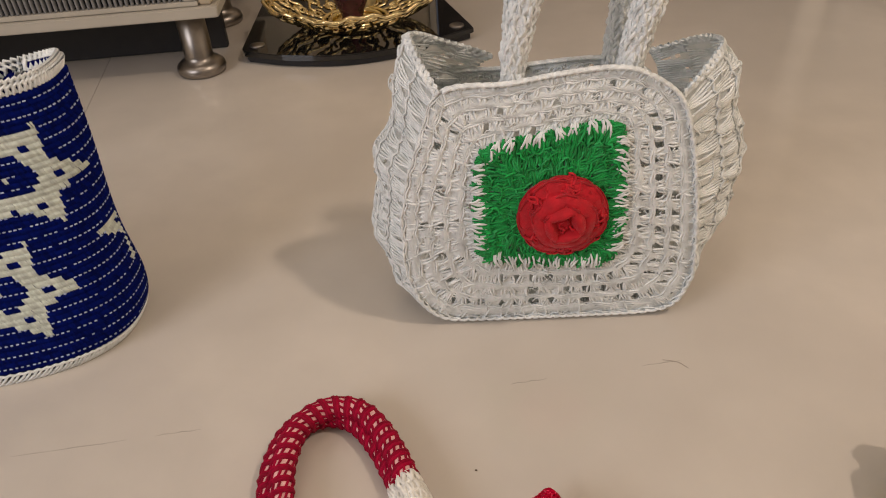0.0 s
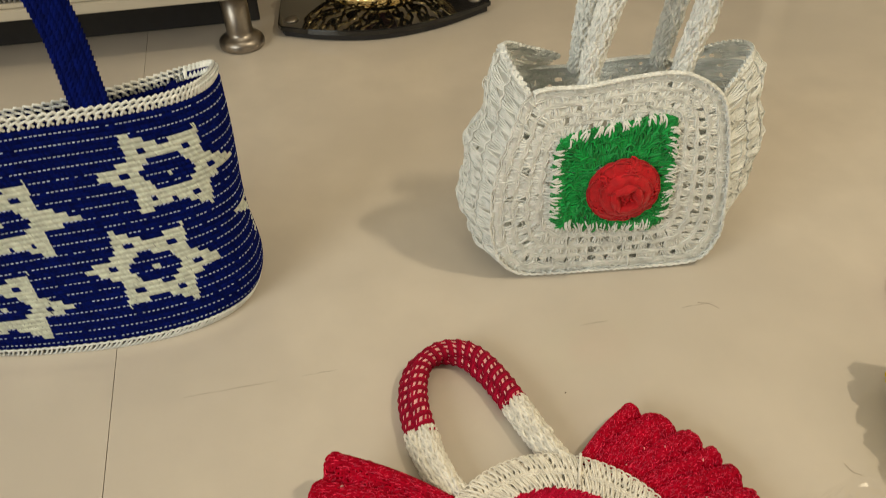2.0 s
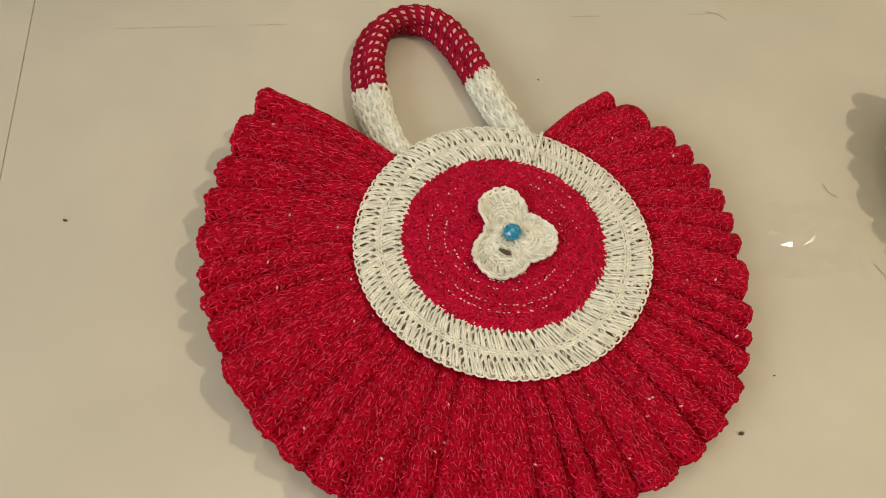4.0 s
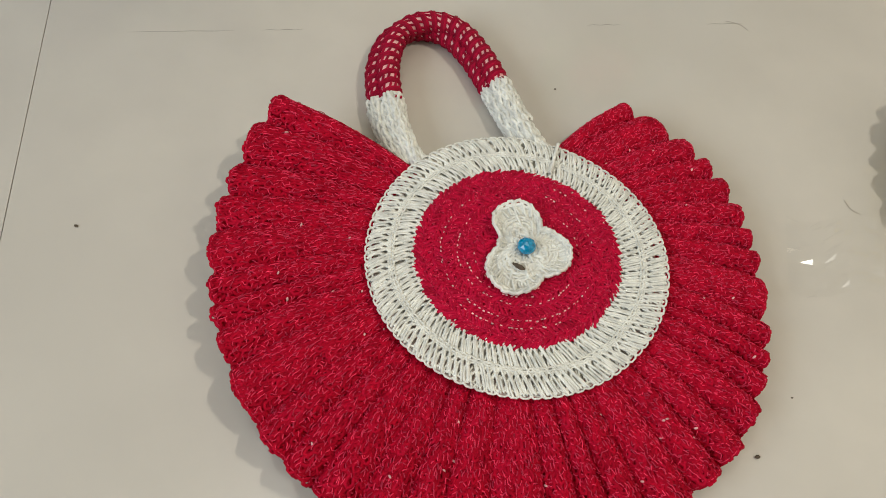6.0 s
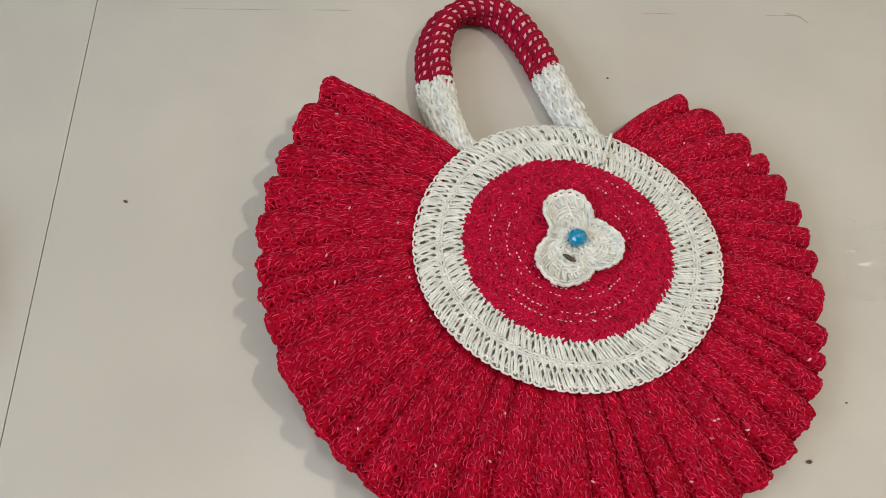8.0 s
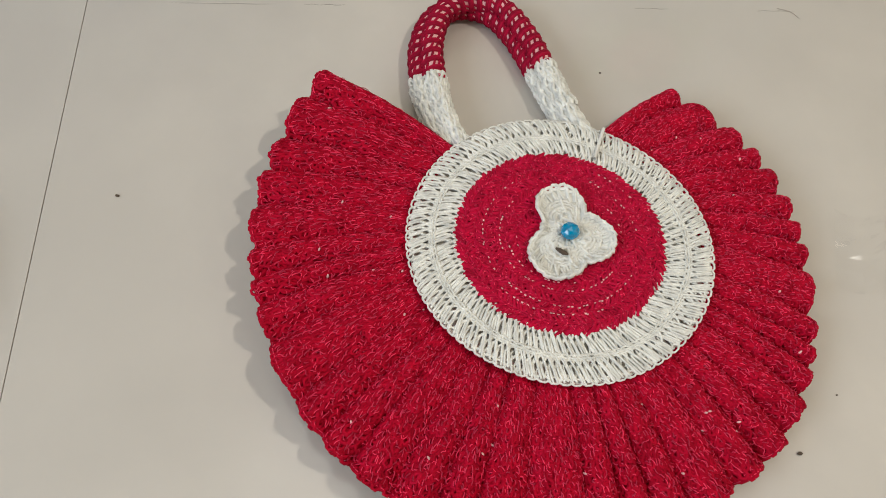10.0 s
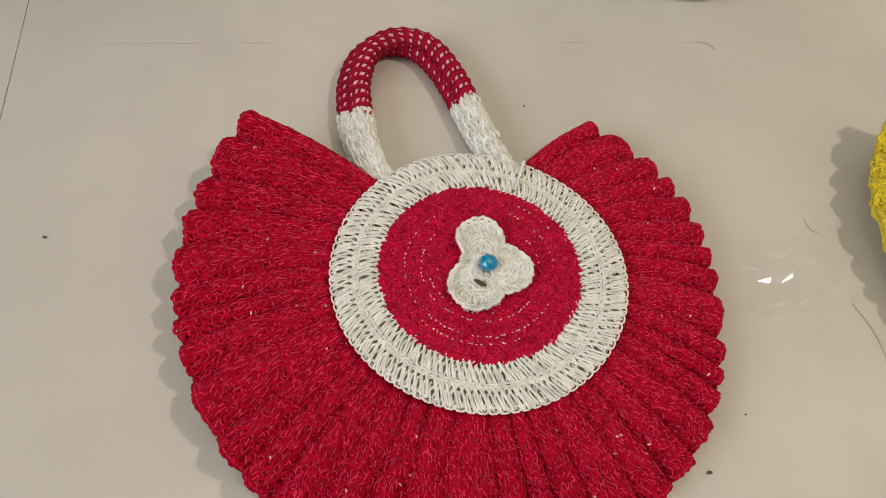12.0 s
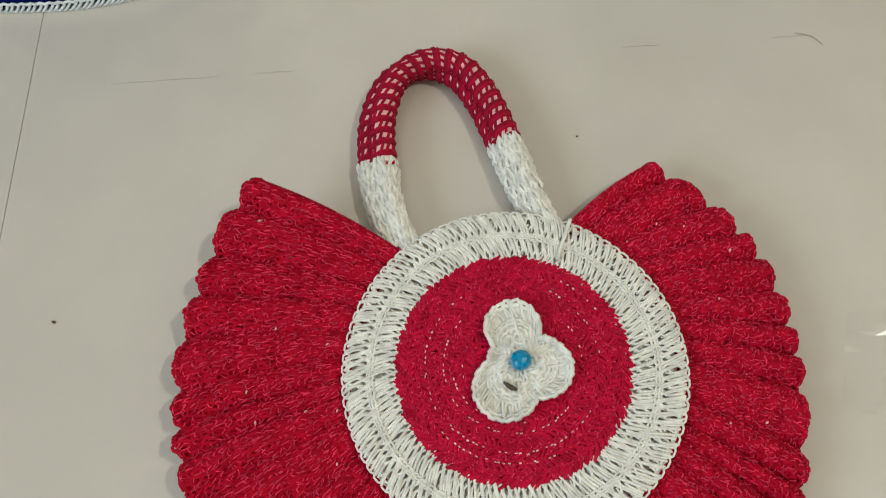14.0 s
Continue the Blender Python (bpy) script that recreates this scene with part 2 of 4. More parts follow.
def curve_points(ctrl, n):
    """n evenly spaced points of a smooth curve through ctrl."""
    c = np.array(ctrl, float)
    c = np.concatenate([[2 * c[0] - c[1]], c, [2 * c[-1] - c[-2]]])
    t = np.linspace(0, 1, 24, endpoint=False)[:, None]
    out = []
    for a, b, d, e in zip(c[:-3], c[1:-2], c[2:-1], c[3:]):
        out.append(0.5 * (2 * b + (d - a) * t + (2 * a - 5 * b + 4 * d - e) * t ** 2 + (3 * b - a - 3 * d + e) * t ** 3))
    out = np.concatenate(out + [c[-2:-1]])
    s = np.concatenate([[0], np.cumsum(np.linalg.norm(np.diff(out, axis=0), axis=1))])
    q = np.linspace(0, s[-1], n)
    return np.stack([np.interp(q, s, out[:, i]) for i in range(3)], -1), s[-1]


def pipe(ctrl, radius):
    """surface(s, a) of a round bar along a curve, s in 0 to 1, a in turns; and its length."""
    n = 160
    pts, length = curve_points(ctrl, n)
    tan = unit(np.gradient(pts, axis=0))
    nrm = np.zeros_like(pts)
    ref = np.array([0.0, 0.3, 1.0])
    for i in range(n):
        ref = unit(ref - np.dot(ref, tan[i]) * tan[i])
        nrm[i] = ref
    bi = np.cross(tan, nrm)

    def surface(s, a, r=radius):
        q = np.clip(np.asarray(s, float), 0, 1) * (n - 1)
        i = np.minimum(q.astype(int), n - 2)
        w = (q - i)[..., None]
        mid, up, si = ((1 - w) * x[i] + w * x[i + 1] for x in (pts, nrm, bi))
        ang = (2 * np.pi * np.asarray(a, float))[..., None]
        end = np.minimum(np.asarray(s, float), 1 - np.asarray(s, float))
        r = r * (1 - 0.26 * np.exp(-(np.clip(end, 0, 1) / 0.13) ** 2))[..., None]
        return mid + r * (np.cos(ang) * up + np.sin(ang) * si)

    return surface, length


rng = np.random.default_rng(7)


def jig(shape, amount):
    return rng.normal(0, amount, shape)


def v_chain(surface, u0, u1, v0, v1, count, width, radius, h):
    """A chain edge: a row of small slanted loops from (u0, v0) to (u1, v1), width given across in v."""
    t = (np.arange(count)[:, None] + np.array([-0.1, 0.3, 0.75, 1.15])) / count
    both = []
    for sgn in (-1, 1):
        u = u0 + (u1 - u0) * t
        v = v0 + (v1 - v0) * t + sgn * width * np.array([0.15, 0.95, 0.9, 0.1])
        p, nrm = lay(surface, u, v, h * np.array([0.9, 1.0, 1.0, 0.75]) + 0 * u)
        both.append(strands(p, nrm, radius))
    return join(*both)


def crochet_bar(owner, ctrl, radius, red0, red1, ends=YARN_WHITE):
    """A stuffed round handle, cream at both ends and wrapped in wine-red yarn in the middle."""
    surf, length = pipe(ctrl, radius)

    def skin(s0, s1, r):
        s = np.linspace(s0, s1, max(int(length * (s1 - s0) / 0.004), 8))[:, None]
        a = np.linspace(0, 1, 16, endpoint=False)[None]
        return grid(surf(s + 0 * a, a + 0 * s, r), wrap=True)

    part("wrapped_core", skin(red0, red1, radius * 0.95), YARN_PINK, owner, "pale pink padded core under the wrapping")
    # a helical band of red, short red bars over the pale gaps
    out = []
    turns = length * (red1 - red0) / 0.0108
    for off, rad, hh in ((0.0, 0.0022, 0.0), (0.20, 0.0023, 0.0003)):
        q = np.linspace(0, 1, int(turns * 16))
        s = red0 + (red1 - red0) * q
        p, nrm = lay(surf, s[None], (q * turns + off)[None], np.zeros_like(q)[None] - 0.0006 + hh + 0.0004 * np.sin(q * turns * 60))
        out.append(strands(p, nrm, rad, sides=5))
    cnt = int(turns * 10)
    q = (np.arange(cnt) + 0.5) / cnt
    t = np.linspace(0, 1, 4)
    a = (q * turns + 0.19)[:, None] + 0.05 * t + jig((cnt, 1), 0.008)
    s = red0 + (red1 - red0) * (q[:, None] + (t * 0.85 / turns))
    p, nrm = lay(surf, np.clip(s, red0, red1), a, -0.0005 + 0 * s)
    out.append(strands(p, nrm, 0.0015))
    part("wrapped_grip", join(*out), YARN_HANDLE, owner, "wine-red yarn wrapped in a spiral over pale gaps")
    for s0, s1 in ((0.0, red0 + 0.014), (red1 - 0.006, 1.0)):
        shapes = [skin(s0, s1, radius * 0.97)]
        rows = max(int(length * (s1 - s0) / 0.0080), 2)
        per = 9
        for j in range(rows):
            for lean in (-1, 1):
                u = s0 + (s1 - s0) * (j + np.array([0.0, 0.4, 0.8, 1.1])) / rows
                aa = (np.arange(per)[:, None] + 0.5 * (j % 2) + lean * np.array([0.05, 0.2, 0.36, 0.42])) / per + jig((per, 4), 0.007) + jig((per, 1), 0.016)
                p, nrm = lay(surf, u + 0 * aa, aa, np.array([-0.0012, 0.0003, 0.0007, -0.001]) + 0 * aa + jig((per, 1), 0.0006))
                shapes.append(strands(p, nrm, 0.0018, sides=5))
            aa = np.linspace(0, 1, 24, endpoint=False)[None]
            p, nrm = lay(surf, u[0] + 0 * aa, aa, -0.0010 + 0.0006 * np.sin(aa * 2 * np.pi * per))
            shapes.append(strands(p, nrm, 0.0015, loop=True))
        part("white_grip", join(*shapes), ends, owner, "white crocheted handle end")


# ---- room ----
def tilted_slab(name, mat, x0, y0, x1, y1, z0, z1, thick, label):
    """An upright slab over the line (x0, y0) to (x1, y1), its thickness behind the line's left side."""
    run = math.hypot(x1 - x0, y1 - y0)
    ob = part(name, box(0, run, 0, thick, z0, z1, 0.002), mat, None, label, smooth=False, kind="structure")
    ob.matrix_world = pose(x0, y0, 0, 0, 0, math.degrees(math.atan2(y1 - y0, x1 - x0)))
    return ob


floor = part("floor", box(-2.2, 2.4, -2.4, 2.5, -0.1, -0.004, 0), GROUT, None, "polished cream floor tiles with thin dark joints", smooth=False, kind="structure")
tile_mesh = None
TURN = 7.6
for i in range(-2, 2):
    for j in range(-3, 3):
        if tile_mesh is None:
            shape = box(0.00042, 1.79958, 0.0, 1.2, -0.008, 0.0, 0)
            for vert in shape.verts:
                vert.co.x -= 0.055 * vert.co.y
            tile = part("tile", shape, TILE, floor, smooth=False)
            tile_mesh = tile.data
        else:
            tile = new("tile", tile_mesh)
            tile.parent = floor
        tile.matrix_world = pose(-0.392, 0.480, 0, 0, 0, TURN) @ pose(1.8 * i - 0.066 * j, 1.2 * j, 0)

for gx, gy, run in ((-0.316, 0.489, 0.10), (-0.19, 0.506, 0.04), (0.135, 0.550, 0.035), (0.262, 0.566, 0.04)):
    line = np.array([[(gx + run * k / 5, gy + 0.133 * run * k / 5 + 0.0006 * math.sin(3 * k + 40 * gx), 0.0001) for k in range(6)]])
    part("joint_grime", strands(line, np.broadcast_to(np.array([0.0, 0.0, 1.0]), line.shape), np.array([0.00005, 0.0002, 0.0001, 0.0003, 0.0002, 0.00005])), GROUT, floor)

tilted_slab("wall_back", WALL, -2.0, 1.86, -0.26, 1.86, 0, 2.7, 0.1, "warm white wall behind the cabinet")
tilted_slab("baseboard", SKIRT, -2.0, 1.84, -0.25, 1.84, 0, 0.11, 0.019, "grey stone skirting along the wall")
tilted_slab("wall_jamb", JAMB, -0.26, 1.86, 0.045, 1.86, 0, 2.7, 0.12, "beige laminate panel at the end of the wall")
tilted_slab("trim", WALL, 0.047, 1.85, 0.062, 1.85, 0, 2.7, 0.14, "white edge strip of the wall panel")
tilted_slab("door_1", DARK_WOOD, 0.065, 1.99, 0.97, 1.90, 0.002, 2.1, 0.04, "closed dark brown flush door")
tilted_slab("wall_north", WALL, 0.065, 2.04, 2.2, 1.83, 0, 2.7, 0.1, "warm white wall beyond the door")
tilted_slab("wall_corner", WALL, 0.985, 1.92, 1.045, 1.90, 0, 2.7, 0.1, "white painted wall corner")
tilted_slab("wall_east", WALL, 1.06, 1.86, 1.36, 0.9, 0, 2.7, 0.1, "warm white side wall")
tilted_slab("baseboard_east", SKIRT, 1.045, 1.855, 1.345, 0.895, 0, 0.10, 0.014, "grey stone skirting along the side wall")
tilted_slab("wall_east_front", WALL, 2.1, 1.0, 2.1, -2.2, 0, 2.7, 0.1, "warm white side wall")
tilted_slab("wall_return", WALL, 1.36, 0.9, 2.2, 0.9, 0, 2.7, 0.1, "short warm white return wall")
tilted_slab("wall_south", WALL, 2.2, -2.2, -2.1, -2.2, 0, 2.7, 0.1, "warm white wall behind")
tilted_slab("wall_west_low", WALL, -2.0, -2.2, -2.0, 1.96, 0, 0.85, 0.1, "warm white wall under the window")
tilted_slab("wall_west_high", WALL, -2.0, -2.2, -2.0, 1.96, 2.15, 2.7, 0.1, "warm white wall over the window")
tilted_slab("wall_west_a", WALL, -2.0, -2.2, -2.0, -1.7, 0.85, 2.15, 0.1, "warm white wall beside the window")
tilted_slab("wall_west_b", WALL, -2.0, -0.3, -2.0, 1.96, 0.85, 2.15, 0.1, "warm white wall beside the window")
part("ceiling", box(-2.2, 2.4, -2.4, 2.5, 2.7, 2.8, 0), CEILING, None, "plain white painted ceiling", smooth=False, kind="structure")


# ---- the flat fan bags ----
PLEATS = 35
CX, CY = 0.0555, 0.2505


def fan_radius(th):
    left = 0.5 - 0.5 * np.cos(th)
    return 0.1900 + 0.0345 * left + 0.006 * np.maximum(-np.sin(th), 0) - 0.006 * np.maximum(np.sin(th), 0)


def fan_surface(a, q):
    """The pleated flounce: a runs round it, q from the ring outwards."""
    th_in = np.radians(135.5 + (434 - 135.5) * a)
    th_out = np.radians(148.8 + (420.3 - 148.8) * a)
    w = np.clip(q, 0, 1) ** 0.8
    th = th_in * (1 - w) + th_out * w
    wob = 0.35 * np.sin(a * 37.0) + 0.3 * np.sin(a * 61.0 + 1.3)
    ridge = np.abs(np.sin(np.pi * (PLEATS * a + wob * 0.5)))
    r = 0.111 + (fan_radius(th) + 0.004 * (ridge ** 0.7 - 0.4) + 0.0025 * np.sin(a * 23) + 0.004 * np.exp(-(a / 0.06) ** 2) - 0.005 * np.exp(-((1 - a) / 0.05) ** 2) - 0.111) * q
    left = np.clip(0.5 - 0.5 * np.cos(th + 0.30), 0, 1)
    tip = np.exp(-(a / 0.05) ** 2)
    z = 0.0165 + (0.0047 + 0.0068 * np.clip(q, 0, 1)) * (ridge ** 0.8 - 0.55) + 0.014 * left * np.clip(q, 0, 1) ** 1.5 + 0.022 * tip * q + 0.004 * np.sin(q * 2.8)
    return np.stack([CX + r * np.cos(th), CY + r * np.sin(th), z], -1)


def disc_surface(turn, r):
    th = 2 * np.pi * turn
    z = 0.0245 + 0.0015 * np.cos(3 * th) * (r / 0.117) + 0.0018 * (1 - (r / 0.12) ** 2)
    return np.stack([CX + r * np.cos(th), CY + r * np.sin(th), z], -1)


def lambda_round(r0, r1, count, lean, radius, h):
    """A round of leaning double stitches: long posts, a second leg that joins each post halfway, and a loop over the top."""
    base = np.arange(count)[:, None] + jig((count, 1), 0.07)
    swing = jig((count, 1), 0.06)
    shapes = []
    t = np.linspace(0, 1, 7)
    for foot, top, t0, t1, lift, bow in ((0.0, 0.0, -0.04, 1.02, 0.0003, 0.12), (0.24, 0.20, -0.02, 1.0, 0.0006, 0.02), (1.15, -0.95, 0.02, 0.62, 0.0, 0.12), (0.72, 0.50, 0.42, 1.04, 0.0004, -0.12), (1.0, -0.55, 0.30, 0.95, -0.0006, 0.0)):
        s = t0 + (t1 - t0) * t
        turn = (base + foot * (1 - t) + (top + lean * t1) * t + lean * t0 * (1 - t) + bow * np.sin(np.pi * t) + swing * t + jig((count, 1), 0.05)) / count
        r = r0 + (r1 - r0) * s + jig((count, 1), 0.0009)
        p, nrm = lay(disc_surface, turn, r + 0 * turn, h + lift + 0.0011 * np.sin(np.pi * t) + jig((count, 1), 0.0002) + 0 * turn)
        shapes.append(strands(p, nrm, radius * rng.uniform(0.85, 1.1, (count, 1)), sides=5))
    return join(*shapes)


def fan_bag(name, label, flower):
    bag = thing(name, (0, 0, 0), label, "handbag", "crocheted bags on the floor")
    # flounce body
    a = np.linspace(0, 1, PLEATS * 10 + 1)[None]
    q = np.linspace(0, 1, 16)[:, None]
    top = fan_surface(a + 0 * q, q + 0 * a)
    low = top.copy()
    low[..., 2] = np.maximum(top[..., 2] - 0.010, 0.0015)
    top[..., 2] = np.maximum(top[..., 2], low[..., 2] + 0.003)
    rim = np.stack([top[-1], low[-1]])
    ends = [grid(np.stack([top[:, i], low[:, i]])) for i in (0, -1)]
    part("flounce_backing", join(grid(top), grid(low, flip=True), grid(rim), *ends), YARN_RED_SHADE, bag, "deep red inner layer of the flounce")
    shapes, highlights = [], []
    rows = 15
    loop_x = np.array([-0.05, -0.34, -0.42, 0.0, 0.42, 0.34, 0.05])
    loop_y = np.array([-0.05, 0.42, 0.85, 1.15, 0.85, 0.42, -0.05])
    loop_z = np.array([-0.2, 0.6, 1.0, 1.25, 1.0, 0.6, -0.2])
    wisp_x = np.linspace(-0.36, 0.36, 5)
    wisp_y = 0.5 + 0.13 * np.sin(np.linspace(-2.0, 2.4, 5))
    wisp_z = np.array([-0.2, 0.9, 1.2, 0.9, -0.2])
    for j in range(rows):
        for layer, per, thick in ((0, 200, 0.00150), (1, 190, 0.00140), (2, 330, 0.00040), (3, 300, 0.00037)):
            base = np.arange(per)[:, None] + 0.5 * (j % 2) + 0.3 * layer + jig((per, 1), 0.12 if layer < 2 else 0.4)
            bend = jig((per, 1), 0.40 if layer < 2 else 0.7) + (-0.15, 0.25, 0.0, 0.3)[layer]
            size = rng.uniform(0.85, 1.2, (per, 1))
            lx, ly = (0.86 * loop_x, loop_y) if layer < 2 else (wisp_x, wisp_y)
            x = size * (lx * np.cos(bend) - (ly - 0.5) * np.sin(bend) * 0.9)
            y = size * (lx * np.sin(bend) + (ly - 0.5) * np.cos(bend)) + 0.5 + 0.45 * layer + jig((per, 1), 0.04 if layer < 2 else 0.22)
            p, nrm = lay(fan_surface, np.clip((base + x) / per, 0, 1), np.clip((j + y) / rows, 0, 1.01), (0.0, 0.0, 0.0009, 0.0010)[layer] + 0.0007 * (loop_z if layer < 2 else wisp_z) * size + 0 * x + jig((per, 1), 0.0003))
            (highlights if layer > 1 else shapes).append(strands(p, nrm, thick, sides=5 if layer < 2 else 4, flat=0.6 if layer < 2 else 1.0))
    # thin pale strands paint the yarn's highlights over the pleats
    part("flounce_top_yarn", join(*highlights), YARN_RED_FUZZ_GLINT, bag, "paler crimson strands lying on top of the flounce", kind="stuff")
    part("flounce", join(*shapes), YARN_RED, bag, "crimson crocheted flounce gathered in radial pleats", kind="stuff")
    # scattered short pale strands, painted in as small glints
    glints = rng.uniform(0, 1, (34, 2))
    t = np.linspace(-1, 1, 4)
    p, nrm = lay(fan_surface, glints[:, :1] + 0.0010 * t, 0.06 + 0.9 * glints[:, 1:] + 0.006 * t, 0.0016 + 0 * glints[:, :1] + 0 * t)
    part("flounce_speck", strands(p, nrm, np.array([0.0004, 0.0009, 0.0009, 0.0004])), YARN_PINK, bag, "pale specks of yarn on the flounce", kind="stuff")
    edge = []
    per = 330
    base = np.arange(per)[:, None]
    t = np.array([-0.2, 0.25, 0.75, 1.2])
    for z in (-0.003, -0.0005, 0.001):
        aa = np.clip((base + t + jig((per, 1), 0.2)) / per, 0, 1)
        qq = 1.0 + np.array([0.0, 0.022, 0.022, 0.0]) + jig((per, 1), 0.008)
        p, nrm = lay(fan_surface, aa, qq, z + 0 * aa)
        edge.append(strands(p, nrm, 0.0013))
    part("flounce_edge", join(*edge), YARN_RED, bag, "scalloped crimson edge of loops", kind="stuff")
    for i in (0.0, 1.0):
        qq = np.linspace(0, 1, 40)[:, None] + np.array([-0.02, 0.0, 0.02, 0.03])
        aa = i + (0.004 if i == 0 else -0.004) * np.array([-0.4, 1.0, 0.8, -0.4]) + 0 * qq
        p, nrm = lay(fan_surface, aa, qq, 0.0005 + 0 * aa)
        part("flounce_hem", strands(p, nrm, 0.0016), YARN_RED, bag)
    # body under the ring
    turn = np.linspace(0, 1, 72, endpoint=False)[None]
    prof = np.array([(0.002, 0.002), (0.104, 0.002), (0.111, 0.008), (0.113, 0.014), (0.111, 0.0195)])
    v = [np.stack([CX + r * np.cos(2 * np.pi * turn[0]), CY + r * np.sin(2 * np.pi * turn[0]), 0 * turn[0] + z], -1) for r, z in prof]
    v += [lay(disc_surface, turn[0], 0 * turn[0] + r, np.full(72, -0.003))[0] for r in (0.107, 0.09, 0.077)]
    part("body", grid(np.stack(v), wrap=True), YARN_CREAM_DEEP, bag, "cream crocheted body under the ring")
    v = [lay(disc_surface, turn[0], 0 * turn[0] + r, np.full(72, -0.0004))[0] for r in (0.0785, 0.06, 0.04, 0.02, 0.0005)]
    part("disc_backing", grid(np.stack(v), wrap=True), YARN_RED_SHADE, bag, "deep red inner layer of the disc")
    part("ring", join(lambda_round(0.0765, 0.0965, 116, 1.7, 0.00100, 0.0), lambda_round(0.0960, 0.1145, 128, 1.6, 0.00098, 0.0002)), YARN_CREAM, bag, "cream ring of two rounds of tall stitches", kind="stuff")
    part("ring_chain", join(v_chain(disc_surface, 0, 1, 0.0965, 0.0965, 96, 0.0014, 0.0010, 0.0014), v_chain(disc_surface, 0, 1, 0.0985, 0.0985, 96, 0.0010, 0.0009, 0.0012), v_chain(disc_surface, 0, 1, 0.1146, 0.1146, 92, 0.0024, 0.0009, 0.0006), v_chain(disc_surface, 0, 1, 0.1135, 0.1135, 132, 0.0008, 0.001, -0.002)), YARN_CREAM, bag, "cream chain ridges of the ring", kind="stuff")
    disc, disc_top, at = [], [], 0.010
    while at < 0.077:
        nxt = min(at + 0.0078, 0.0795)
        cnt = int(2 * np.pi * nxt / 0.0046)
        disc.append(lambda_round(at, nxt, cnt, 1.2 if len(disc) % 4 else -1.4, 0.00125, 0.0003))
        disc.append(v_chain(disc_surface, 0, 1, at, at, max(int(cnt * 0.8), 8), 0.0011, 0.0010, 0.0019))
        at = nxt
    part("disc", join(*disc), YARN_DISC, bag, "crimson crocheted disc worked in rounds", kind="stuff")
    tuft = rng.uniform(0, 1, (1500, 4))
    t = np.linspace(-1, 1, 4)
    spread = 0.012 + 0.066 * np.sqrt(tuft[:, :1])
    p, nrm = lay(disc_surface, tuft[:, 1:2] + 0.0013 * np.cos(6.3 * tuft[:, 2:3]) * t / (2 * np.pi * spread), spread + 0.0013 * np.sin(6.3 * tuft[:, 2:3]) * t, 0.0026 - 0.0007 * t ** 2 + 0 * spread)
    disc_top.append(strands(p, nrm, 0.00036 + 0 * spread))
    part("disc_top_yarn", join(*disc_top), YARN_RED_FUZZ_GLINT, bag, "paler crimson strands on the disc", kind="stuff")
    dashes = []
    for r, lo, hi in ((0.0465, 0.40, 0.95), (0.0590, 0.36, 0.93), (0.0345, 0.5, 0.85), (0.059, 0.02, 0.2), (0.047, 0.0, 0.14), (0.0655, 0.6, 0.86), (0.0405, 0.52, 0.80), (0.070, 0.1, 0.2)):
        cnt = int((hi - lo) * 2 * np.pi * r / 0.0036)
        tt = lo + (hi - lo) * (np.arange(cnt)[:, None] + np.array([0.1, 0.25, 0.4, 0.55])) / cnt + jig((cnt, 1), 0.0020)
        keep = rng.uniform(0, 1, cnt) < 0.62
        p, nrm = lay(disc_surface, tt[keep], r + 0 * tt[keep] + jig((keep.sum(), 1), 0.0003), 0.0026 + 0 * tt[keep])
        dashes.append(strands(p, nrm, 0.00062 * rng.uniform(0.6, 1.25, (keep.sum(), 1))))
    part("contrast_stitch", join(*dashes), YARN_PINK, bag, "pale flecks between the rounds of the disc", kind="stuff")
    if flower:
        # three broad lobes: offset and radius of each from the bead
        lobes = ((-0.0065, 0.0228, 0.0180), (0.0130, -0.0030, 0.0200), (-0.0085, -0.0185, 0.0205))

        def petal_edge(th):
            r = 0.0205 + 0 * th
            for lx, ly, size in lobes:
                ahead = lx * np.cos(th) + ly * np.sin(th)
                gap = size ** 2 - lx ** 2 - ly ** 2 + ahead ** 2
                r = np.maximum(r, np.where(gap > 0, ahead + np.sqrt(np.maximum(gap, 0)), 0))
            return r + 0.0006 * np.sin(th * 31)

        def flower_surface(turn, q):
            th = 2 * np.pi * turn
            r = 0.0035 + (petal_edge(th) - 0.0035) * q
            z = 0.0305 + 0.0040 * np.clip(q, 0, 1.1) ** 2 + 0.0012 * np.sin(8 * th + 1) * q ** 2 + 0.0012 * np.sin(q * 6.0)
            return np.stack([CX + 0.0055 + r * np.cos(th), CY + 0.0005 + r * np.sin(th), z], -1)

        t72 = np.linspace(0, 1, 96, endpoint=False)[None]
        qs = np.linspace(0, 1, 8)[:, None]
        top = flower_surface(t72 + 0 * qs, qs + 0 * t72)
        low = top - np.array([0, 0, 0.003])
        fl = part("applique_flower", join(grid(top, wrap=True), grid(low, wrap=True, flip=True), grid(np.stack([top[-1], low[-1]]), wrap=True)), YARN_CREAM, bag, "cream crocheted flower with rounded petals")
        shapes = []
        for q0, q1, cnt in ((0.05, 0.40, 18), (0.36, 0.72, 30), (0.74, 1.02, 40)):
            base = np.arange(cnt)[:, None] + jig((cnt, 1), 0.12)
            t = np.linspace(0, 1, 4)
            for off in (-0.3, 0.22):
                tt = (base + off * (1 - t) + 0.5 * t) / cnt
                p, nrm = lay(flower_surface, tt, q0 + (q1 - q0) * t + 0 * tt, 0.0006 + 0.0008 * np.sin(np.pi * t) + 0 * tt)
                shapes.append(strands(p + jig((cnt, 1, 1), 0.0005), nrm, 0.0013))
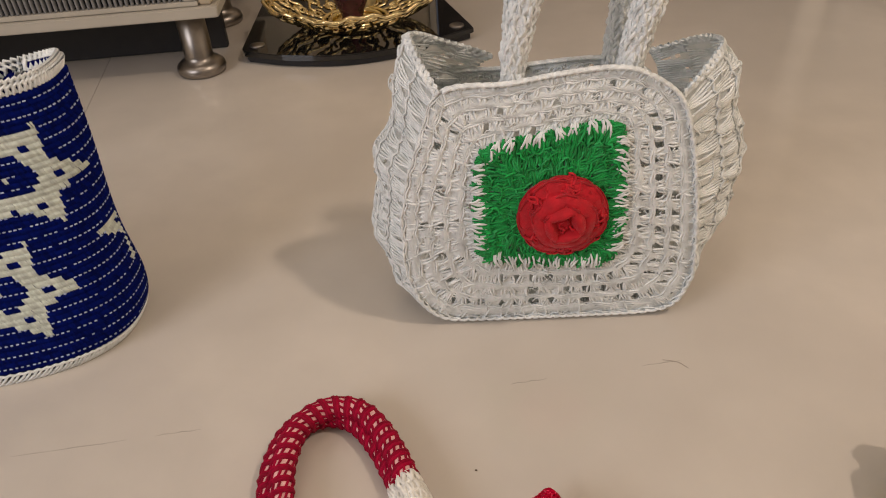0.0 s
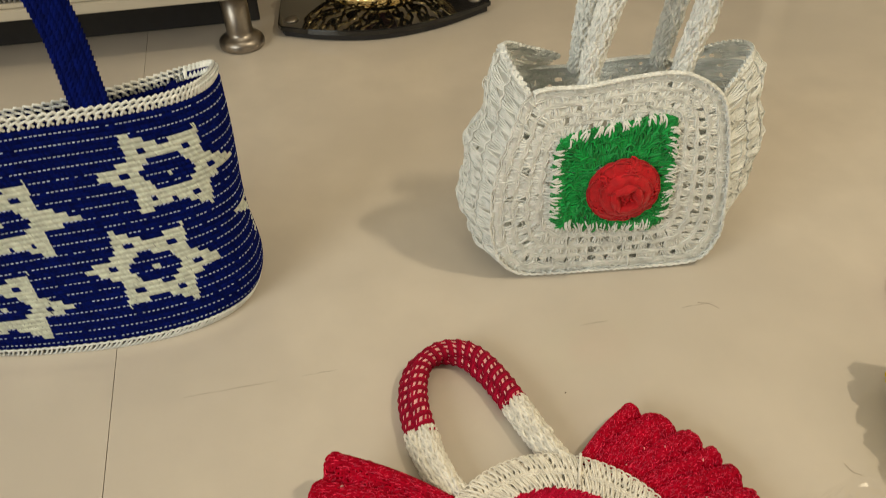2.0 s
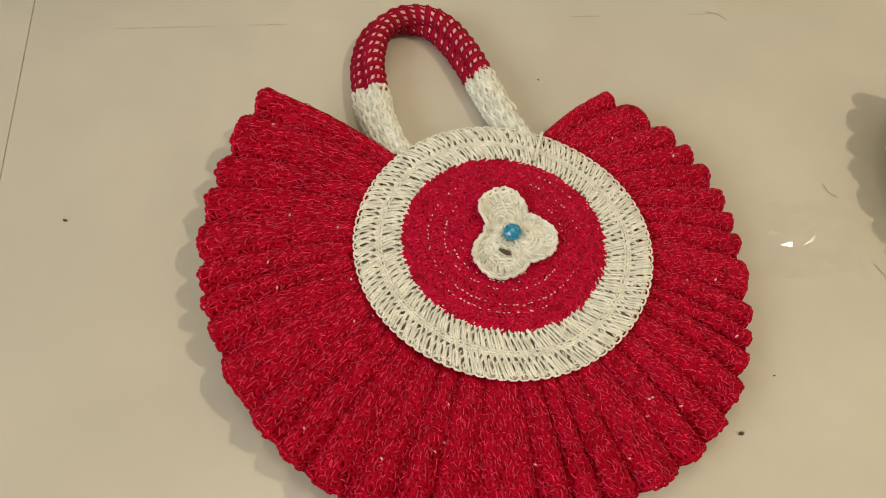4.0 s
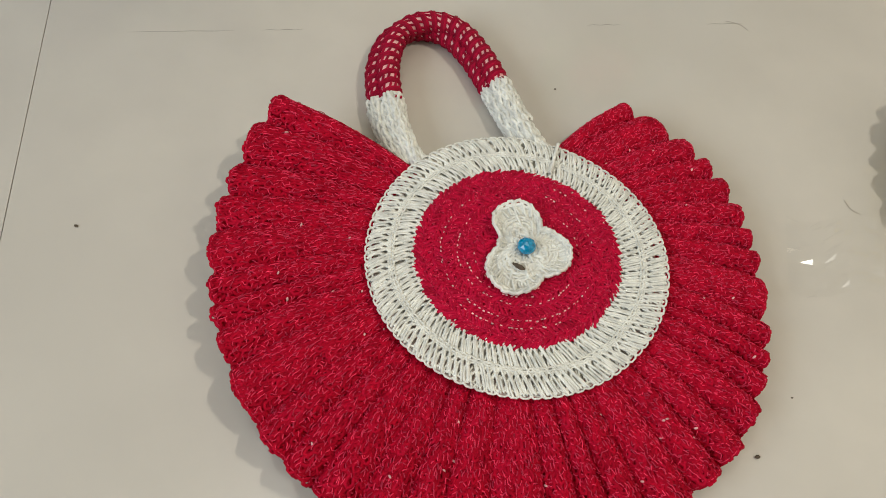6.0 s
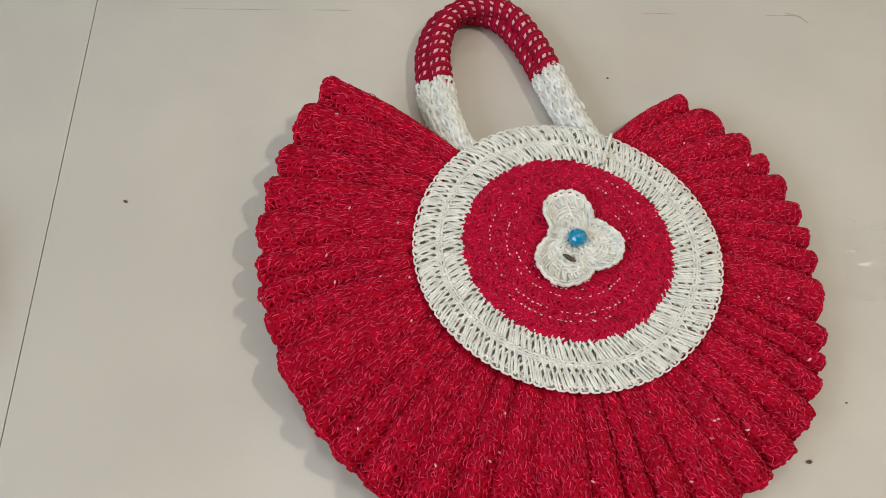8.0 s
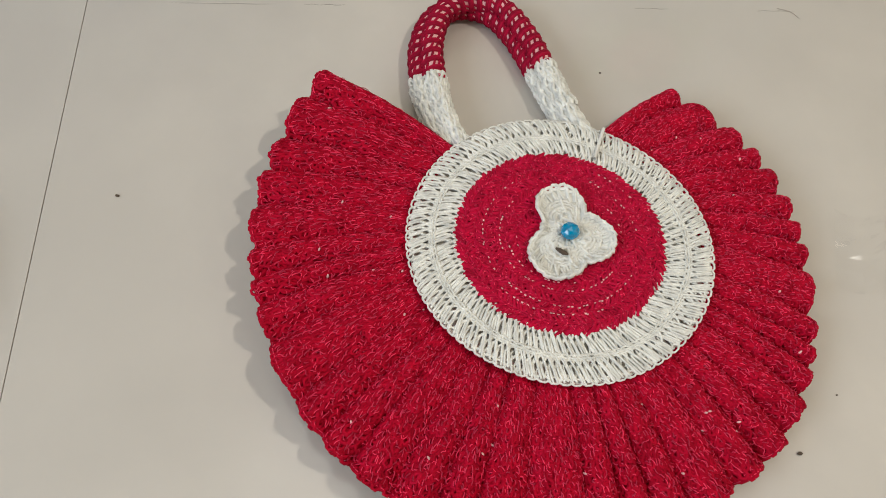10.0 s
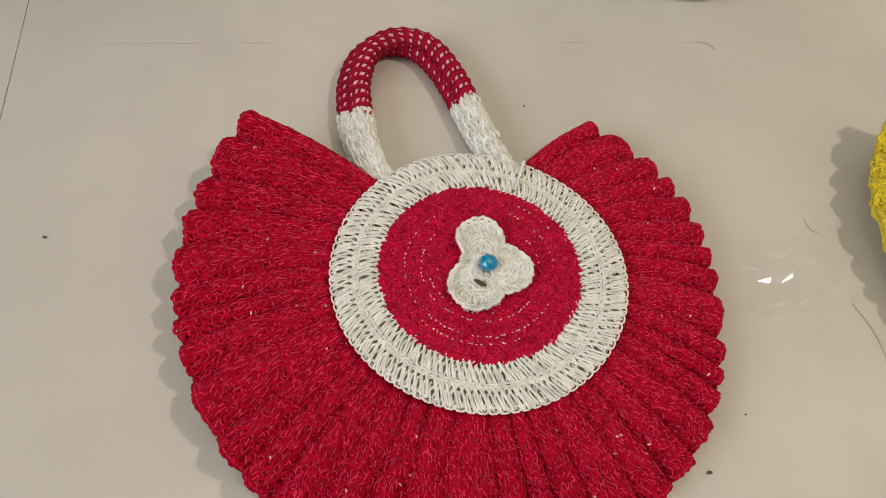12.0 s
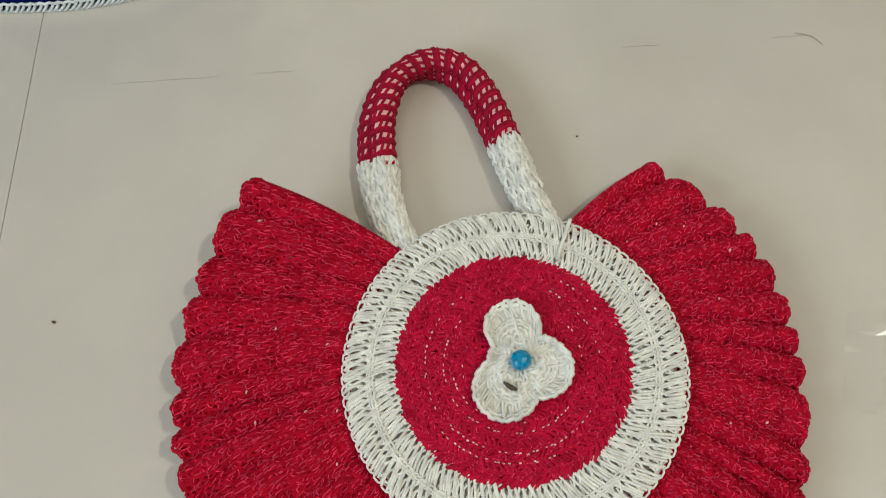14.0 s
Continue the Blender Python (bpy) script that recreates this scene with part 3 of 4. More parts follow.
        shapes.append(v_chain(flower_surface, 0, 1, 1.0, 1.0, 46, 0.05, 0.0017, 0.0008))
        shapes.append(v_chain(flower_surface, 0, 1, 0.66, 0.66, 32, 0.045, 0.0015, 0.0016))
        shapes.append(v_chain(flower_surface, 0, 1, 0.34, 0.34, 13, 0.10, 0.0019, 0.0030))
        shapes.append(v_chain(flower_surface, 0, 1, 0.48, 0.48, 18, 0.07, 0.0017, 0.0022))
        part("petal_stitch", join(*shapes), YARN_CREAM, fl, "cream yarn loops of the petals", kind="stuff")
        # dark strand drawn where the flower has a shaded opening below the bead
        gap_line = np.array([[(CX - 0.005, CY - 0.0150, 0.0352), (CX - 0.002, CY - 0.0172, 0.0360), (CX + 0.001, CY - 0.0188, 0.0360), (CX + 0.004, CY - 0.0194, 0.0350)]])
        part("dark_stitch", strands(gap_line, np.broadcast_to(np.array([0.0, 0.0, 1.0]), gap_line.shape), np.array([0.0008, 0.0017, 0.0019, 0.0008]), sides=6), CRUMB_AND_GAP, fl, "dark thread end under the bead")
        bm = bmesh.new()
        bmesh.ops.create_icosphere(bm, subdivisions=2, radius=0.0073, matrix=pose(CX + 0.0055, CY + 0.0005, 0.0365) @ Matrix.Diagonal((1, 1, 0.8, 1)))
        part("bead", bm, GEM, fl, "faceted turquoise blue bead", smooth=False)
    # two stuffed handles lying one beside the other
    arch = [(-0.030, 0.336), (-0.048, 0.368), (-0.060, 0.409), (-0.066, 0.452), (-0.058, 0.492), (-0.033, 0.511), (-0.004, 0.505), (0.020, 0.475), (0.041, 0.431), (0.060, 0.388), (0.082, 0.352)]
    way = np.linspace(0, 1, len(arch))
    for side, base, rise in ((-1, 0.0128, -0.002), (1, 0.0160, 0.0045)):
        gap = side * (0.0062 - 0.0036 * way)
        crochet_bar(bag, [(x + g, y, base + rise * math.sin(math.pi * w)) for (x, y), g, w in zip(arch, gap, way)], 0.0096, 0.185, 0.77, YARN_CREAM)
    # the seam where the rounds of the ring close
    seam = np.array([[(0.083 + 0.003 * k, 0.329 + 0.0115 * k, 0.0285 - 0.0006 * k) for k in range(4)]])
    part("ring_seam", strands(seam, np.broadcast_to(np.array([0.0, 0.0, 1.0]), seam.shape), 0.0016, sides=5), YARN_CREAM, bag, "cream joining cord across the ring")
    return bag


def recolour(bag, swap, colour):
    for ob in bag.children_recursive:
        if "label" in ob:
            ob["label"] = ob["label"].replace("paler crimson", "paler " + colour).replace("crimson", colour).replace("deep red", "deep " + colour)
        slot = ob.material_slots[0]
        if slot.material in swap:
            slot.link = "OBJECT"
            slot.material = swap[ob.data.materials[0]]


red_bag = fan_bag("crochet_bag", "crimson and cream crocheted round handbag lying flat on the floor", True)
navy_bag = copy_thing(red_bag, pose(-0.619, -0.158, 0))
navy_bag.name = "crochet_bag"
tagged(navy_bag, "violet-navy crocheted round handbag lying flat on the floor")
recolour(navy_bag, {YARN_RED: YARN_NAVY, YARN_DISC: YARN_NAVY, YARN_RED_SHADE: YARN_NAVY, YARN_RED_FUZZ_GLINT: YARN_NAVY}, "violet-navy")
yellow_bag = copy_thing(red_bag, pose(0.626, 0.320, 0.0, 0, 0, -6) @ pose(-CX, -CY, 0))
tagged(yellow_bag, "bright yellow crocheted round handbag lying flat on the floor")
recolour(yellow_bag, {YARN_RED: YARN_YELLOW, YARN_DISC: YARN_YELLOW, YARN_RED_SHADE: YARN_YELLOW, YARN_RED_FUZZ_GLINT: YARN_YELLOW}, "yellow")

# ---- the white bag with a rose ----
white_bag = thing("rose_bag", (0.19, 0.70, 0), "white openwork crocheted handbag with a red rose, standing open", "handbag", "crocheted bags on the floor")
white_bag.matrix_world = Matrix.Identity(4)
WX, WZ = 0.186, 0.140


OUTLINE = curve_points([(0.323, 0.05, 0), (0.320, 0.09, 0), (0.313, 0.145, 0), (0.303, 0.198, 0), (0.289, 0.236, 0), (0.258, 0.258, 0), (0.229, 0.264, 0), (0.185, 0.261, 0), (0.140, 0.255, 0), (0.083, 0.250, 0), (0.062, 0.205, 0), (0.047, 0.160, 0), (0.040, 0.106, 0), (0.046, 0.045, 0), (0.072, 0.010, 0), (0.12, 0.0045, 0), (0.19, 0.0045, 0), (0.27, 0.0045, 0), (0.308, 0.014, 0), (0.323, 0.05, 0)], 400)[0]
OUT_ANGLE = np.arctan2(OUTLINE[:, 1] - WZ, OUTLINE[:, 0] - WX)
OUT_SIZE = np.hypot(OUTLINE[:, 0] - WX, OUTLINE[:, 1] - WZ)


def contour(turn):
    """The outline of a side panel, a slumped rounded square: x and z at an angle in turns."""
    th = 2 * np.pi * np.asarray(turn)
    r = np.interp(th, OUT_ANGLE[np.argsort(OUT_ANGLE)], OUT_SIZE[np.argsort(OUT_ANGLE)], period=2 * np.pi)
    return WX + r * np.cos(th), np.maximum(WZ + r * np.sin(th), 0.0045)


def square(turn, half):
    th = 2 * np.pi * turn
    c, s = np.cos(th), np.sin(th)
    r = half * (np.abs(c) ** 6 + np.abs(s) ** 6) ** (-1 / 6)
    return 0.177 + r * c, 0.146 + r * s * (1 + 2.0 * r * c) + 0.05 * r * c


def panel(front):
    sign = -1.0
    base = 0.640 if front else 0.765

    def surface(turn, q):
        """q 0 at the rose, 1 at the outline."""
        x0, z0 = square(turn, 0.066)
        x1, z1 = contour(turn)
        w = np.clip(q, 0, 1.1)
        t0 = np.clip(1 + q, 0, 1)
        x = np.where(q >= 0, x0 + (x1 - x0) * w, 0.177 + (x0 - 0.177) * t0)
        z = np.where(q >= 0, z0 + (z1 - z0) * w, 0.146 + (z0 - 0.146) * t0)
        z = z if front else z * (1 - 0.13 * np.clip(z / 0.28, 0, 1) ** 2)
        lean = 0.022 * (z / 0.28) ** 2 * (1 if front else -0.25)
        y = base + lean + sign * 0.010 * (1 - ((x - WX) / 0.15) ** 2) * np.sin(np.clip(z / 0.28, 0, 1) * np.pi)
        return np.stack([x, y, z], -1)

    def outward(u, v, h):
        p, nrm = lay(surface, u, v, np.zeros(np.broadcast(u, v).shape))
        nrm = np.where((nrm[..., 1:2] * sign) < 0, -nrm, nrm)
        return p + nrm * np.asarray(h)[..., None], nrm

    return surface, outward


INNER = 0.066 / 0.142


def square_to_panel(x, z):
    """From a unit square to the panel's own turn and q."""
    m = np.maximum(np.abs(x), np.abs(z))
    q = np.where(m >= INNER, (m - INNER) / (1 - INNER), m / INNER - 1)
    return np.arctan2(z, x) / (2 * np.pi), q


def clusters(outward, m0, m1, pitch, fan, radius, lift, strands_each, shift):
    """A square round of shell stitches: strands that spread from a foot to a broad top, with holes between."""
    out = []
    half = max(int(round(m1 / pitch)), 1)
    c = (np.arange(-half, half) + 0.5 + 0.0 * shift)[:, None] * (m1 / half)
    c = np.concatenate([c] * 4)
    side = np.repeat(np.arange(4), 2 * half)[:, None]
    n = len(c)
    c = c + jig((n, 1), 0.05 * pitch)
    t = np.linspace(0, 1, 5)
    tilt = jig((n, 1), 0.10 * pitch)
    for k in range(strands_each):
        off = k / (strands_each - 1) - 0.5
        along = c * (0.93 + 0.07 * t) + pitch * off * (0.22 + (fan - 0.22) * t ** 0.7) + tilt * t + jig((n, 1), 0.04 * pitch) + 0.05 * pitch * np.sin(2 * np.pi * t + rng.uniform(0, 6, (n, 1)))
        m = m0 + (m1 - m0) * t + jig((n, 1), 0.006) + t * jig((n, 1), 0.010)
        x = np.where(side == 0, m, np.where(side == 1, -along, np.where(side == 2, -m, along)))
        z = np.where(side == 0, along, np.where(side == 1, m, np.where(side == 2, -along, -m)))
        turn, q = square_to_panel(x, z)
        p, nrm = outward(turn, np.minimum(q, 1.02), lift + 0.0022 * np.sin(np.pi * t) + jig((n, 1), 0.0006))
        out.append(strands(p, nrm, radius * np.array([0.9, 1.05, 1.1, 1.0, 0.9]), sides=5))
    return out


def round_cord(outward, q, waves, radius, lift, wiggle):
    u = np.linspace(0, 1, waves * 5, endpoint=False)[None]
    p, nrm = outward(u, q + wiggle * np.sin(u * 2 * np.pi * waves), lift + 0.0007 * np.cos(u * 2 * np.pi * waves))
    return strands(p, nrm, radius, sides=5, loop=True)


def with_holes(shape, holes):
    """Leaves out the faces of a sheet that holes marks."""
    return shape[0], shape[1][~holes.reshape(-1)]


for front in (True, False):
    surface, outward = panel(front)
    shapes = []
    for m0, m1, cnt, spin in ((0.45, 0.575, 25, 0.0), (0.565, 0.69, 30, 0.5), (0.68, 0.805, 34, 0.0), (0.795, 0.91, 38, 0.5), (0.90, 1.0, 42, 0.0)):
        shapes += clusters(outward, m0, m1, 0.125 if m1 < 0.95 else 0.09, 0.74, 0.00115, -0.0029, 5, spin)
        q1 = (m1 - INNER) / (1 - INNER)
        shapes.append(round_cord(outward, q1 - 0.015, cnt, 0.0010, -0.0005, 0.018))
        shapes.append(round_cord(outward, q1 + 0.02, cnt, 0.0010, -0.0006, 0.012))
    # loose strands lying over the rounds
    n_loose = 450
    lu, lq = rng.uniform(0, 1, (n_loose, 1)), rng.uniform(0.02, 0.98, (n_loose, 1))
    lt = np.linspace(-0.5, 0.5, 5)
    la = rng.uniform(0, 2 * np.pi, (n_loose, 1))
    ll = rng.uniform(0.5, 1.3, (n_loose, 1))
    p, nrm = outward(lu + ll * 0.016 * lt * np.cos(la), np.clip(lq + ll * 0.17 * lt * np.sin(la) + 0.03 * np.sin(lt * 6), 0, 1), -0.0004 + 0.0004 * np.cos(lt * 3) + jig((n_loose, 1), 0.0005))
    shapes.append(strands(p, nrm, 0.00062))
    turn = np.linspace(0, 1, 480, endpoint=False)[None]
    qq = np.linspace(-0.98, 0.99, 120)[:, None]
    # soft rolls along the rounds
    roll_of = 0.0011 * np.sin(2 * np.pi * (qq * (1 - INNER) + INNER - 0.45) / 0.115) * (qq > 0)
    sheet = outward(turn + 0 * qq, qq + 0 * turn, -0.0004 + roll_of + 0 * (turn + qq))[0]
    # openings between the posts of each round, most of them open towards one lower corner
    mid_q = (qq[:-1] + qq[1:]) / 2
    ang = 2 * np.pi * (turn + 0.5 / 480)
    side = np.round(ang / (np.pi / 2)) % 4
    level = INNER + mid_q * (1 - INNER)
    along = level * np.tan(ang - np.round(ang / (np.pi / 2)) * np.pi / 2)
    open_side = np.clip(0.5 + 0.5 * np.cos(ang - 2 * np.pi * 0.90), 0, 1) + 0.25 * (side == 1)
    holes = (rng.uniform(0, 1, level.shape[:1] + (480,)) < 0.03) & (mid_q > 0.02)
    for m0, m1 in ((0.45, 0.575), (0.565, 0.69), (0.68, 0.805), (0.795, 0.91)):
        step = m1 / max(int(round(m1 / 0.125)), 1)
        spot = along / step
        chance = np.sin(np.round(spot) * 12.99 + side * 37.7 + m0 * 517.3) * 437.585 % 1.0
        wide = (np.abs(spot - np.round(spot)) / 0.33) ** 2 + ((level - (0.52 * m0 + 0.48 * m1)) / 0.041) ** 2
        holes |= (wide < 1) & (chance < 0.12 + 0.75 * open_side)
    pan = part("front_panel" if front else "back_panel", join(*shapes), YARN_WHITE, white_bag, "white openwork panel of shell stitches in square rounds", kind="stuff")
    part("lining", with_holes(grid(sheet, wrap=True), holes), YARN_WHITE_DEEP, pan, "thin white inner layer")
    rim = []
    for off, lift in ((0.0, 0.001), (0.014, -0.001), (-0.012, 0.002)):
        cnt = 120
        u = (np.arange(cnt)[:, None] + np.array([-0.15, 0.3, 0.7, 1.15])) / cnt
        u = u[(u.mean(1) < 0.37) | (u.mean(1) > 0.60)]
        p, nrm = outward(u, 1.0 + off + 0.016 * np.array([-0.7, 0.6, 0.7, -0.5]) + 0 * u, lift + 0.001 * np.array([0, 1, 1, 0]) + 0 * u)
        rim.append(strands(p, nrm, 0.0015, sides=5))
    part("edge_cord", join(*rim), YARN_WHITE, pan, "white corded seam round the panel", kind="stuff")
    if not front:
        continue
    # the green square
    green = []
    turn = np.linspace(0, 1, 60, endpoint=False)[None]
    for m0, m1, spin in ((0.14, 0.27, 0.0), (0.25, 0.37, 0.5), (0.35, 0.49, 0.0)):
        green += clusters(outward, m0, m1, 0.07, 1.5, 0.0010, 0.0014, 9, spin)
    gx, gz = rng.uniform(-0.47, 0.47, (420, 1)), rng.uniform(-0.47, 0.47, (420, 1))
    ga = rng.uniform(0, 2 * np.pi, (420, 1))
    gt = np.linspace(-0.5, 0.5, 5)
    turn_g, q_g = square_to_panel(gx + 0.075 * gt * np.cos(ga) + 0.012 * np.sin(gt * 6), gz + 0.075 * gt * np.sin(ga) + 0.012 * np.cos(gt * 6))
    p, nrm = outward(turn_g, q_g, 0.0030 + 0.0014 * np.cos(gt * 3) + jig((420, 1), 0.0010))
    green.append(strands(p, nrm, 0.0011))
    part("edge_loop_trim", join(*clusters(outward, 0.505, 0.410, 0.115, 0.62, 0.0011, 0.0030, 4, 0.0)), YARN_WHITE, pan, "white loops reaching over the green square", kind="stuff")
    # sheet in darkened green, so the holes between stitches look shaded
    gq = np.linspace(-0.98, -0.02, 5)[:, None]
    part("green_backing", grid(outward(turn + 0 * gq, gq + 0 * turn, -0.0012 + 0 * (turn + gq))[0], wrap=True), YARN_GREEN_SHADE, pan, "deep green inner layer of the square")
    part("green_square", join(*green), YARN_GREEN, pan, "green square of crocheted leaf stitches", kind="stuff")
    if front:
        def petal(ang, dist, size, tilt, depth):
            s = np.linspace(-1, 1, 9)[:, None]
            t = np.linspace(0, 1, 8)[None]
            w = size * (0.35 + 0.75 * np.sin(np.pi * (0.15 + 0.72 * t))) * s
            r = dist * 0.25 + size * 1.15 * t * (1 - 0.14 * s ** 2)
            up = depth + 0.010 * np.sin(t * 2.3) * tilt + 0.005 * (1 - s ** 2) * np.sin(np.pi * t) - 0.004 * t ** 4
            up = up + 0.0008 * np.sin(s * 9 + t * 5) + 0.0007 * np.sin(t * 17)
            x = r * math.cos(ang) - w * math.sin(ang)
            z = r * math.sin(ang) + w * math.cos(ang)
            base = np.stack([0.189 + x, 0.632 - up, 0.134 + z], -1)
            back = base + np.array([0, 0.0028, 0])
            shell = join(grid(base), grid(back, flip=True), grid(np.stack([base[0], back[0]])), grid(np.stack([base[-1], back[-1]])), grid(np.stack([base[:, -1], back[:, -1]])), grid(np.stack([base[:, 0], back[:, 0]])))
            rim_line = np.concatenate([base[0], base[:, -1], base[::-1, :][0][::-1]])[None]
            return join(shell, strands(rim_line, np.broadcast_to(np.array([0.0, -1.0, 0.0]), rim_line.shape), 0.0011))

        rose = part("rose", lathe([(0.002, -0.004), (0.020, -0.004), (0.022, 0.0), (0.017, 0.010), (0.010, 0.0175), (0.002, 0.020)], 24), YARN_ROSE, white_bag, "scarlet crocheted rose of layered petals")
        rose.matrix_world = pose(0.187, 0.634, 0.134, 90, 0, 0)
        for ring, cnt, dist, size, tilt, depth, spin in ((0, 6, 0.036, 0.0285, 0.5, 0.002, 0.35), (1, 5, 0.026, 0.021, 0.9, 0.006, 0.9), (2, 4, 0.016, 0.014, 1.1, 0.010, 0.3)):
            for i in range(cnt):
                ob = part("petal", petal(2 * math.pi * i / cnt + spin, dist, size, tilt, depth), YARN_ROSE, rose)
                ob.matrix_parent_inverse = rose.matrix_world.inverted()
        # loops of yarn over the petals
        n_fluff = 180
        fr, fa = 0.037 * np.sqrt(rng.uniform(0, 1, (n_fluff, 1))), rng.uniform(0, 2 * np.pi, (n_fluff, 1))
        fr = fr * (1 + 0.10 * np.cos(6 * fa - 2.1))
        ft, fb = np.linspace(-1, 1, 6), rng.uniform(0, 2 * np.pi, (n_fluff, 1))
        fx = fr * np.cos(fa) + 0.0045 * (ft * np.cos(fb) - (1 - ft ** 2) * np.sin(fb))
        fz = fr * np.sin(fa) + 0.0045 * (ft * np.sin(fb) + (1 - ft ** 2) * np.cos(fb))
        fd = np.hypot(fx, fz)
        fy = 0.632 - 0.0165 * (1 - 0.72 * (fd / 0.041) ** 2) + 0.0022 * np.sin(5 * np.arctan2(fz, fx) + 150 * fd) + jig((n_fluff, 1), 0.0007)
        p = np.stack([0.189 + fx, fy, 0.134 + fz], -1)
        ob = part("fluff", strands(p, np.broadcast_to(np.array([0.0, -1.0, 0.0]), p.shape), 0.0012, sides=5), YARN_ROSE, rose, kind="stuff")
        ob.matrix_parent_inverse = rose.matrix_world.inverted()

# gusset: a soft strip between the two panels, open at the top, flared at its upper ends


def gusset_surface(u, v):
    """u from the upper end at one side, under the bag, to the other; v from the front panel to the back."""
    turn = 0.372 + (1.118 - 0.372) * u
    x, z = contour(turn)
    mid = np.sin(np.pi * np.clip(v, 0, 1))
    side = np.abs(2 * u - 1)
    up = np.clip((side - 0.55) / 0.45, 0, 1)
    right = u > 0.5
    bulge = mid * np.clip((z - 0.004) / 0.03, 0, 1) * (np.where(right, 0.026, 0.031) + 0.032 * right * np.clip((z - 0.06) / 0.06, 0, 1) * (1 - 0.45 * np.clip((z - 0.18) / 0.06, 0, 1)) + 0.004 * np.sin(u * 60))
    x = x + bulge * np.sign(x - WX)
    far = np.clip((v - 0.35) / 0.65, 0, 1)
    x = x + up ** 2 * np.where(right, 0.004 * mid, 0.004 * mid + 0.052 * far ** 1.3)
    z = z + up ** 2 * np.where(right, 0.028 * mid, 0.036 * np.minimum(np.clip(v, 0, 1) / 0.35, 1) * (1 - 1.35 * far ** 1.6))
    y = (0.640 + 0.022 * (np.clip(z, 0, 0.3) / 0.28) ** 2) * (1 - v) + 0.762 * v
    return np.stack([x, y, np.maximum(z, 0.004)], -1)


def gusset_lay(u, v, h):
    p, nrm = lay(gusset_surface, u, v, np.zeros(np.broadcast(u, v).shape))
    out = p - np.array([WX, 0.70, 0.15])
    nrm = np.where((nrm * out).sum(-1, keepdims=True) < 0, -nrm, nrm)
    lump = 0.0022 * np.sin(u * 176) * np.sin(np.asarray(v) * 19) + 0.0012 * np.sin(u * 97 + 2)
    return p + nrm * (np.asarray(h) + lump)[..., None], nrm


shapes = []
rows, per = 6, 56
for j in range(rows):
    base = np.arange(per)[:, None] + 0.5 * (j % 2) + jig((per, 1), 0.06)
    t = np.linspace(0, 1, 5)
    for k in range(5):
        off = k / 4 - 0.5
        u = np.clip((base + off * (0.4 + 0.6 * t)) / per, 0, 1)
        v = (j + t) / rows
        p, nrm = gusset_lay(u, v + 0 * u, 0.0014 * np.sin(np.pi * t) - 0.0013 + 0 * u)
        shapes.append(strands(p, nrm, 0.0012, sides=5))
    u = np.linspace(0, 1, per * 4)[None]
    p, nrm = gusset_lay(u, (j + 0.5 * 0) / rows + 0.012 * np.sin(u * 2 * np.pi * per), 0.0008 + 0 * u)
    shapes.append(strands(p, nrm, 0.0012, sides=5))
n_loose = 500
lu, lv = rng.uniform(0, 1, (n_loose, 1)), rng.uniform(0.03, 0.97, (n_loose, 1))
lt = np.linspace(-0.5, 0.5, 5)
la = rng.uniform(0, 2 * np.pi, (n_loose, 1))
p, nrm = gusset_lay(np.clip(lu + 0.016 * lt * np.cos(la), 0, 1), np.clip(lv + 0.11 * lt * np.sin(la), 0, 1), 0.0006 + 0.0006 * np.cos(lt * 3) + jig((n_loose, 1), 0.0005))
shapes.append(strands(p, nrm, 0.0008))
gusset = part("gusset", join(*shapes), YARN_WHITE, white_bag, "white puffy crocheted side and base strip", kind="stuff")
uu, vv = np.linspace(0, 1, 260)[:, None], np.linspace(0, 1, 42)[None]
sheet = gusset_lay(uu + 0 * vv, vv + 0 * uu, -0.0008 + 0 * (uu + vv))[0]
sheet[..., 2] = np.maximum(sheet[..., 2], 0.002)
part("lining", with_holes(grid(sheet), rng.uniform(0, 1, (259, 41)) < 0.07), YARN_WHITE_THIN, gusset, "thin white inner layer")
for u0 in (0.0, 1.0):
    vv = np.linspace(0, 1, 26)[:, None] + np.array([-0.02, 0.0, 0.02, 0.045])
    du = 0.006 * (1 if u0 == 0 else -1) * np.array([-0.5, 0.6, 0.6, -0.4])
    p, nrm = gusset_lay(np.clip(u0 + du + 0 * vv, -0.01, 1.01), np.clip(vv, 0, 1), 0.001 + 0 * vv)
    part("edge_cord", strands(p, nrm, 0.0026, sides=5), YARN_WHITE, gusset, "white corded edge of the opening")

crochet_bar(white_bag, [(0.143, 0.668, 0.235), (0.150, 0.672, 0.291), (0.164, 0.675, 0.345), (0.177, 0.676, 0.383), (0.196, 0.677, 0.408), (0.222, 0.677, 0.418), (0.247, 0.676, 0.411), (0.263, 0.675, 0.389), (0.264, 0.675, 0.355), (0.258, 0.673, 0.315), (0.249, 0.671, 0.275), (0.241, 0.668, 0.235)], 0.0118, 0.30, 0.665)
crochet_bar(white_bag, [(0.152, 0.752, 0.225), (0.156, 0.748, 0.280), (0.161, 0.742, 0.335), (0.170, 0.738, 0.380), (0.190, 0.736, 0.412), (0.218, 0.735, 0.424), (0.244, 0.735, 0.413), (0.258, 0.736, 0.384), (0.258, 0.738, 0.345), (0.255, 0.742, 0.300), (0.252, 0.748, 0.262), (0.250, 0.752, 0.225)], 0.0118, 0.33, 0.69)

# ---- the blue bag with stars ----
blue_bag = thing("star_bag", (0, 0, 0), "royal blue crocheted tote with white six-pointed stars, standing", "handbag", "crocheted bags on the floor")
BH = 0.285


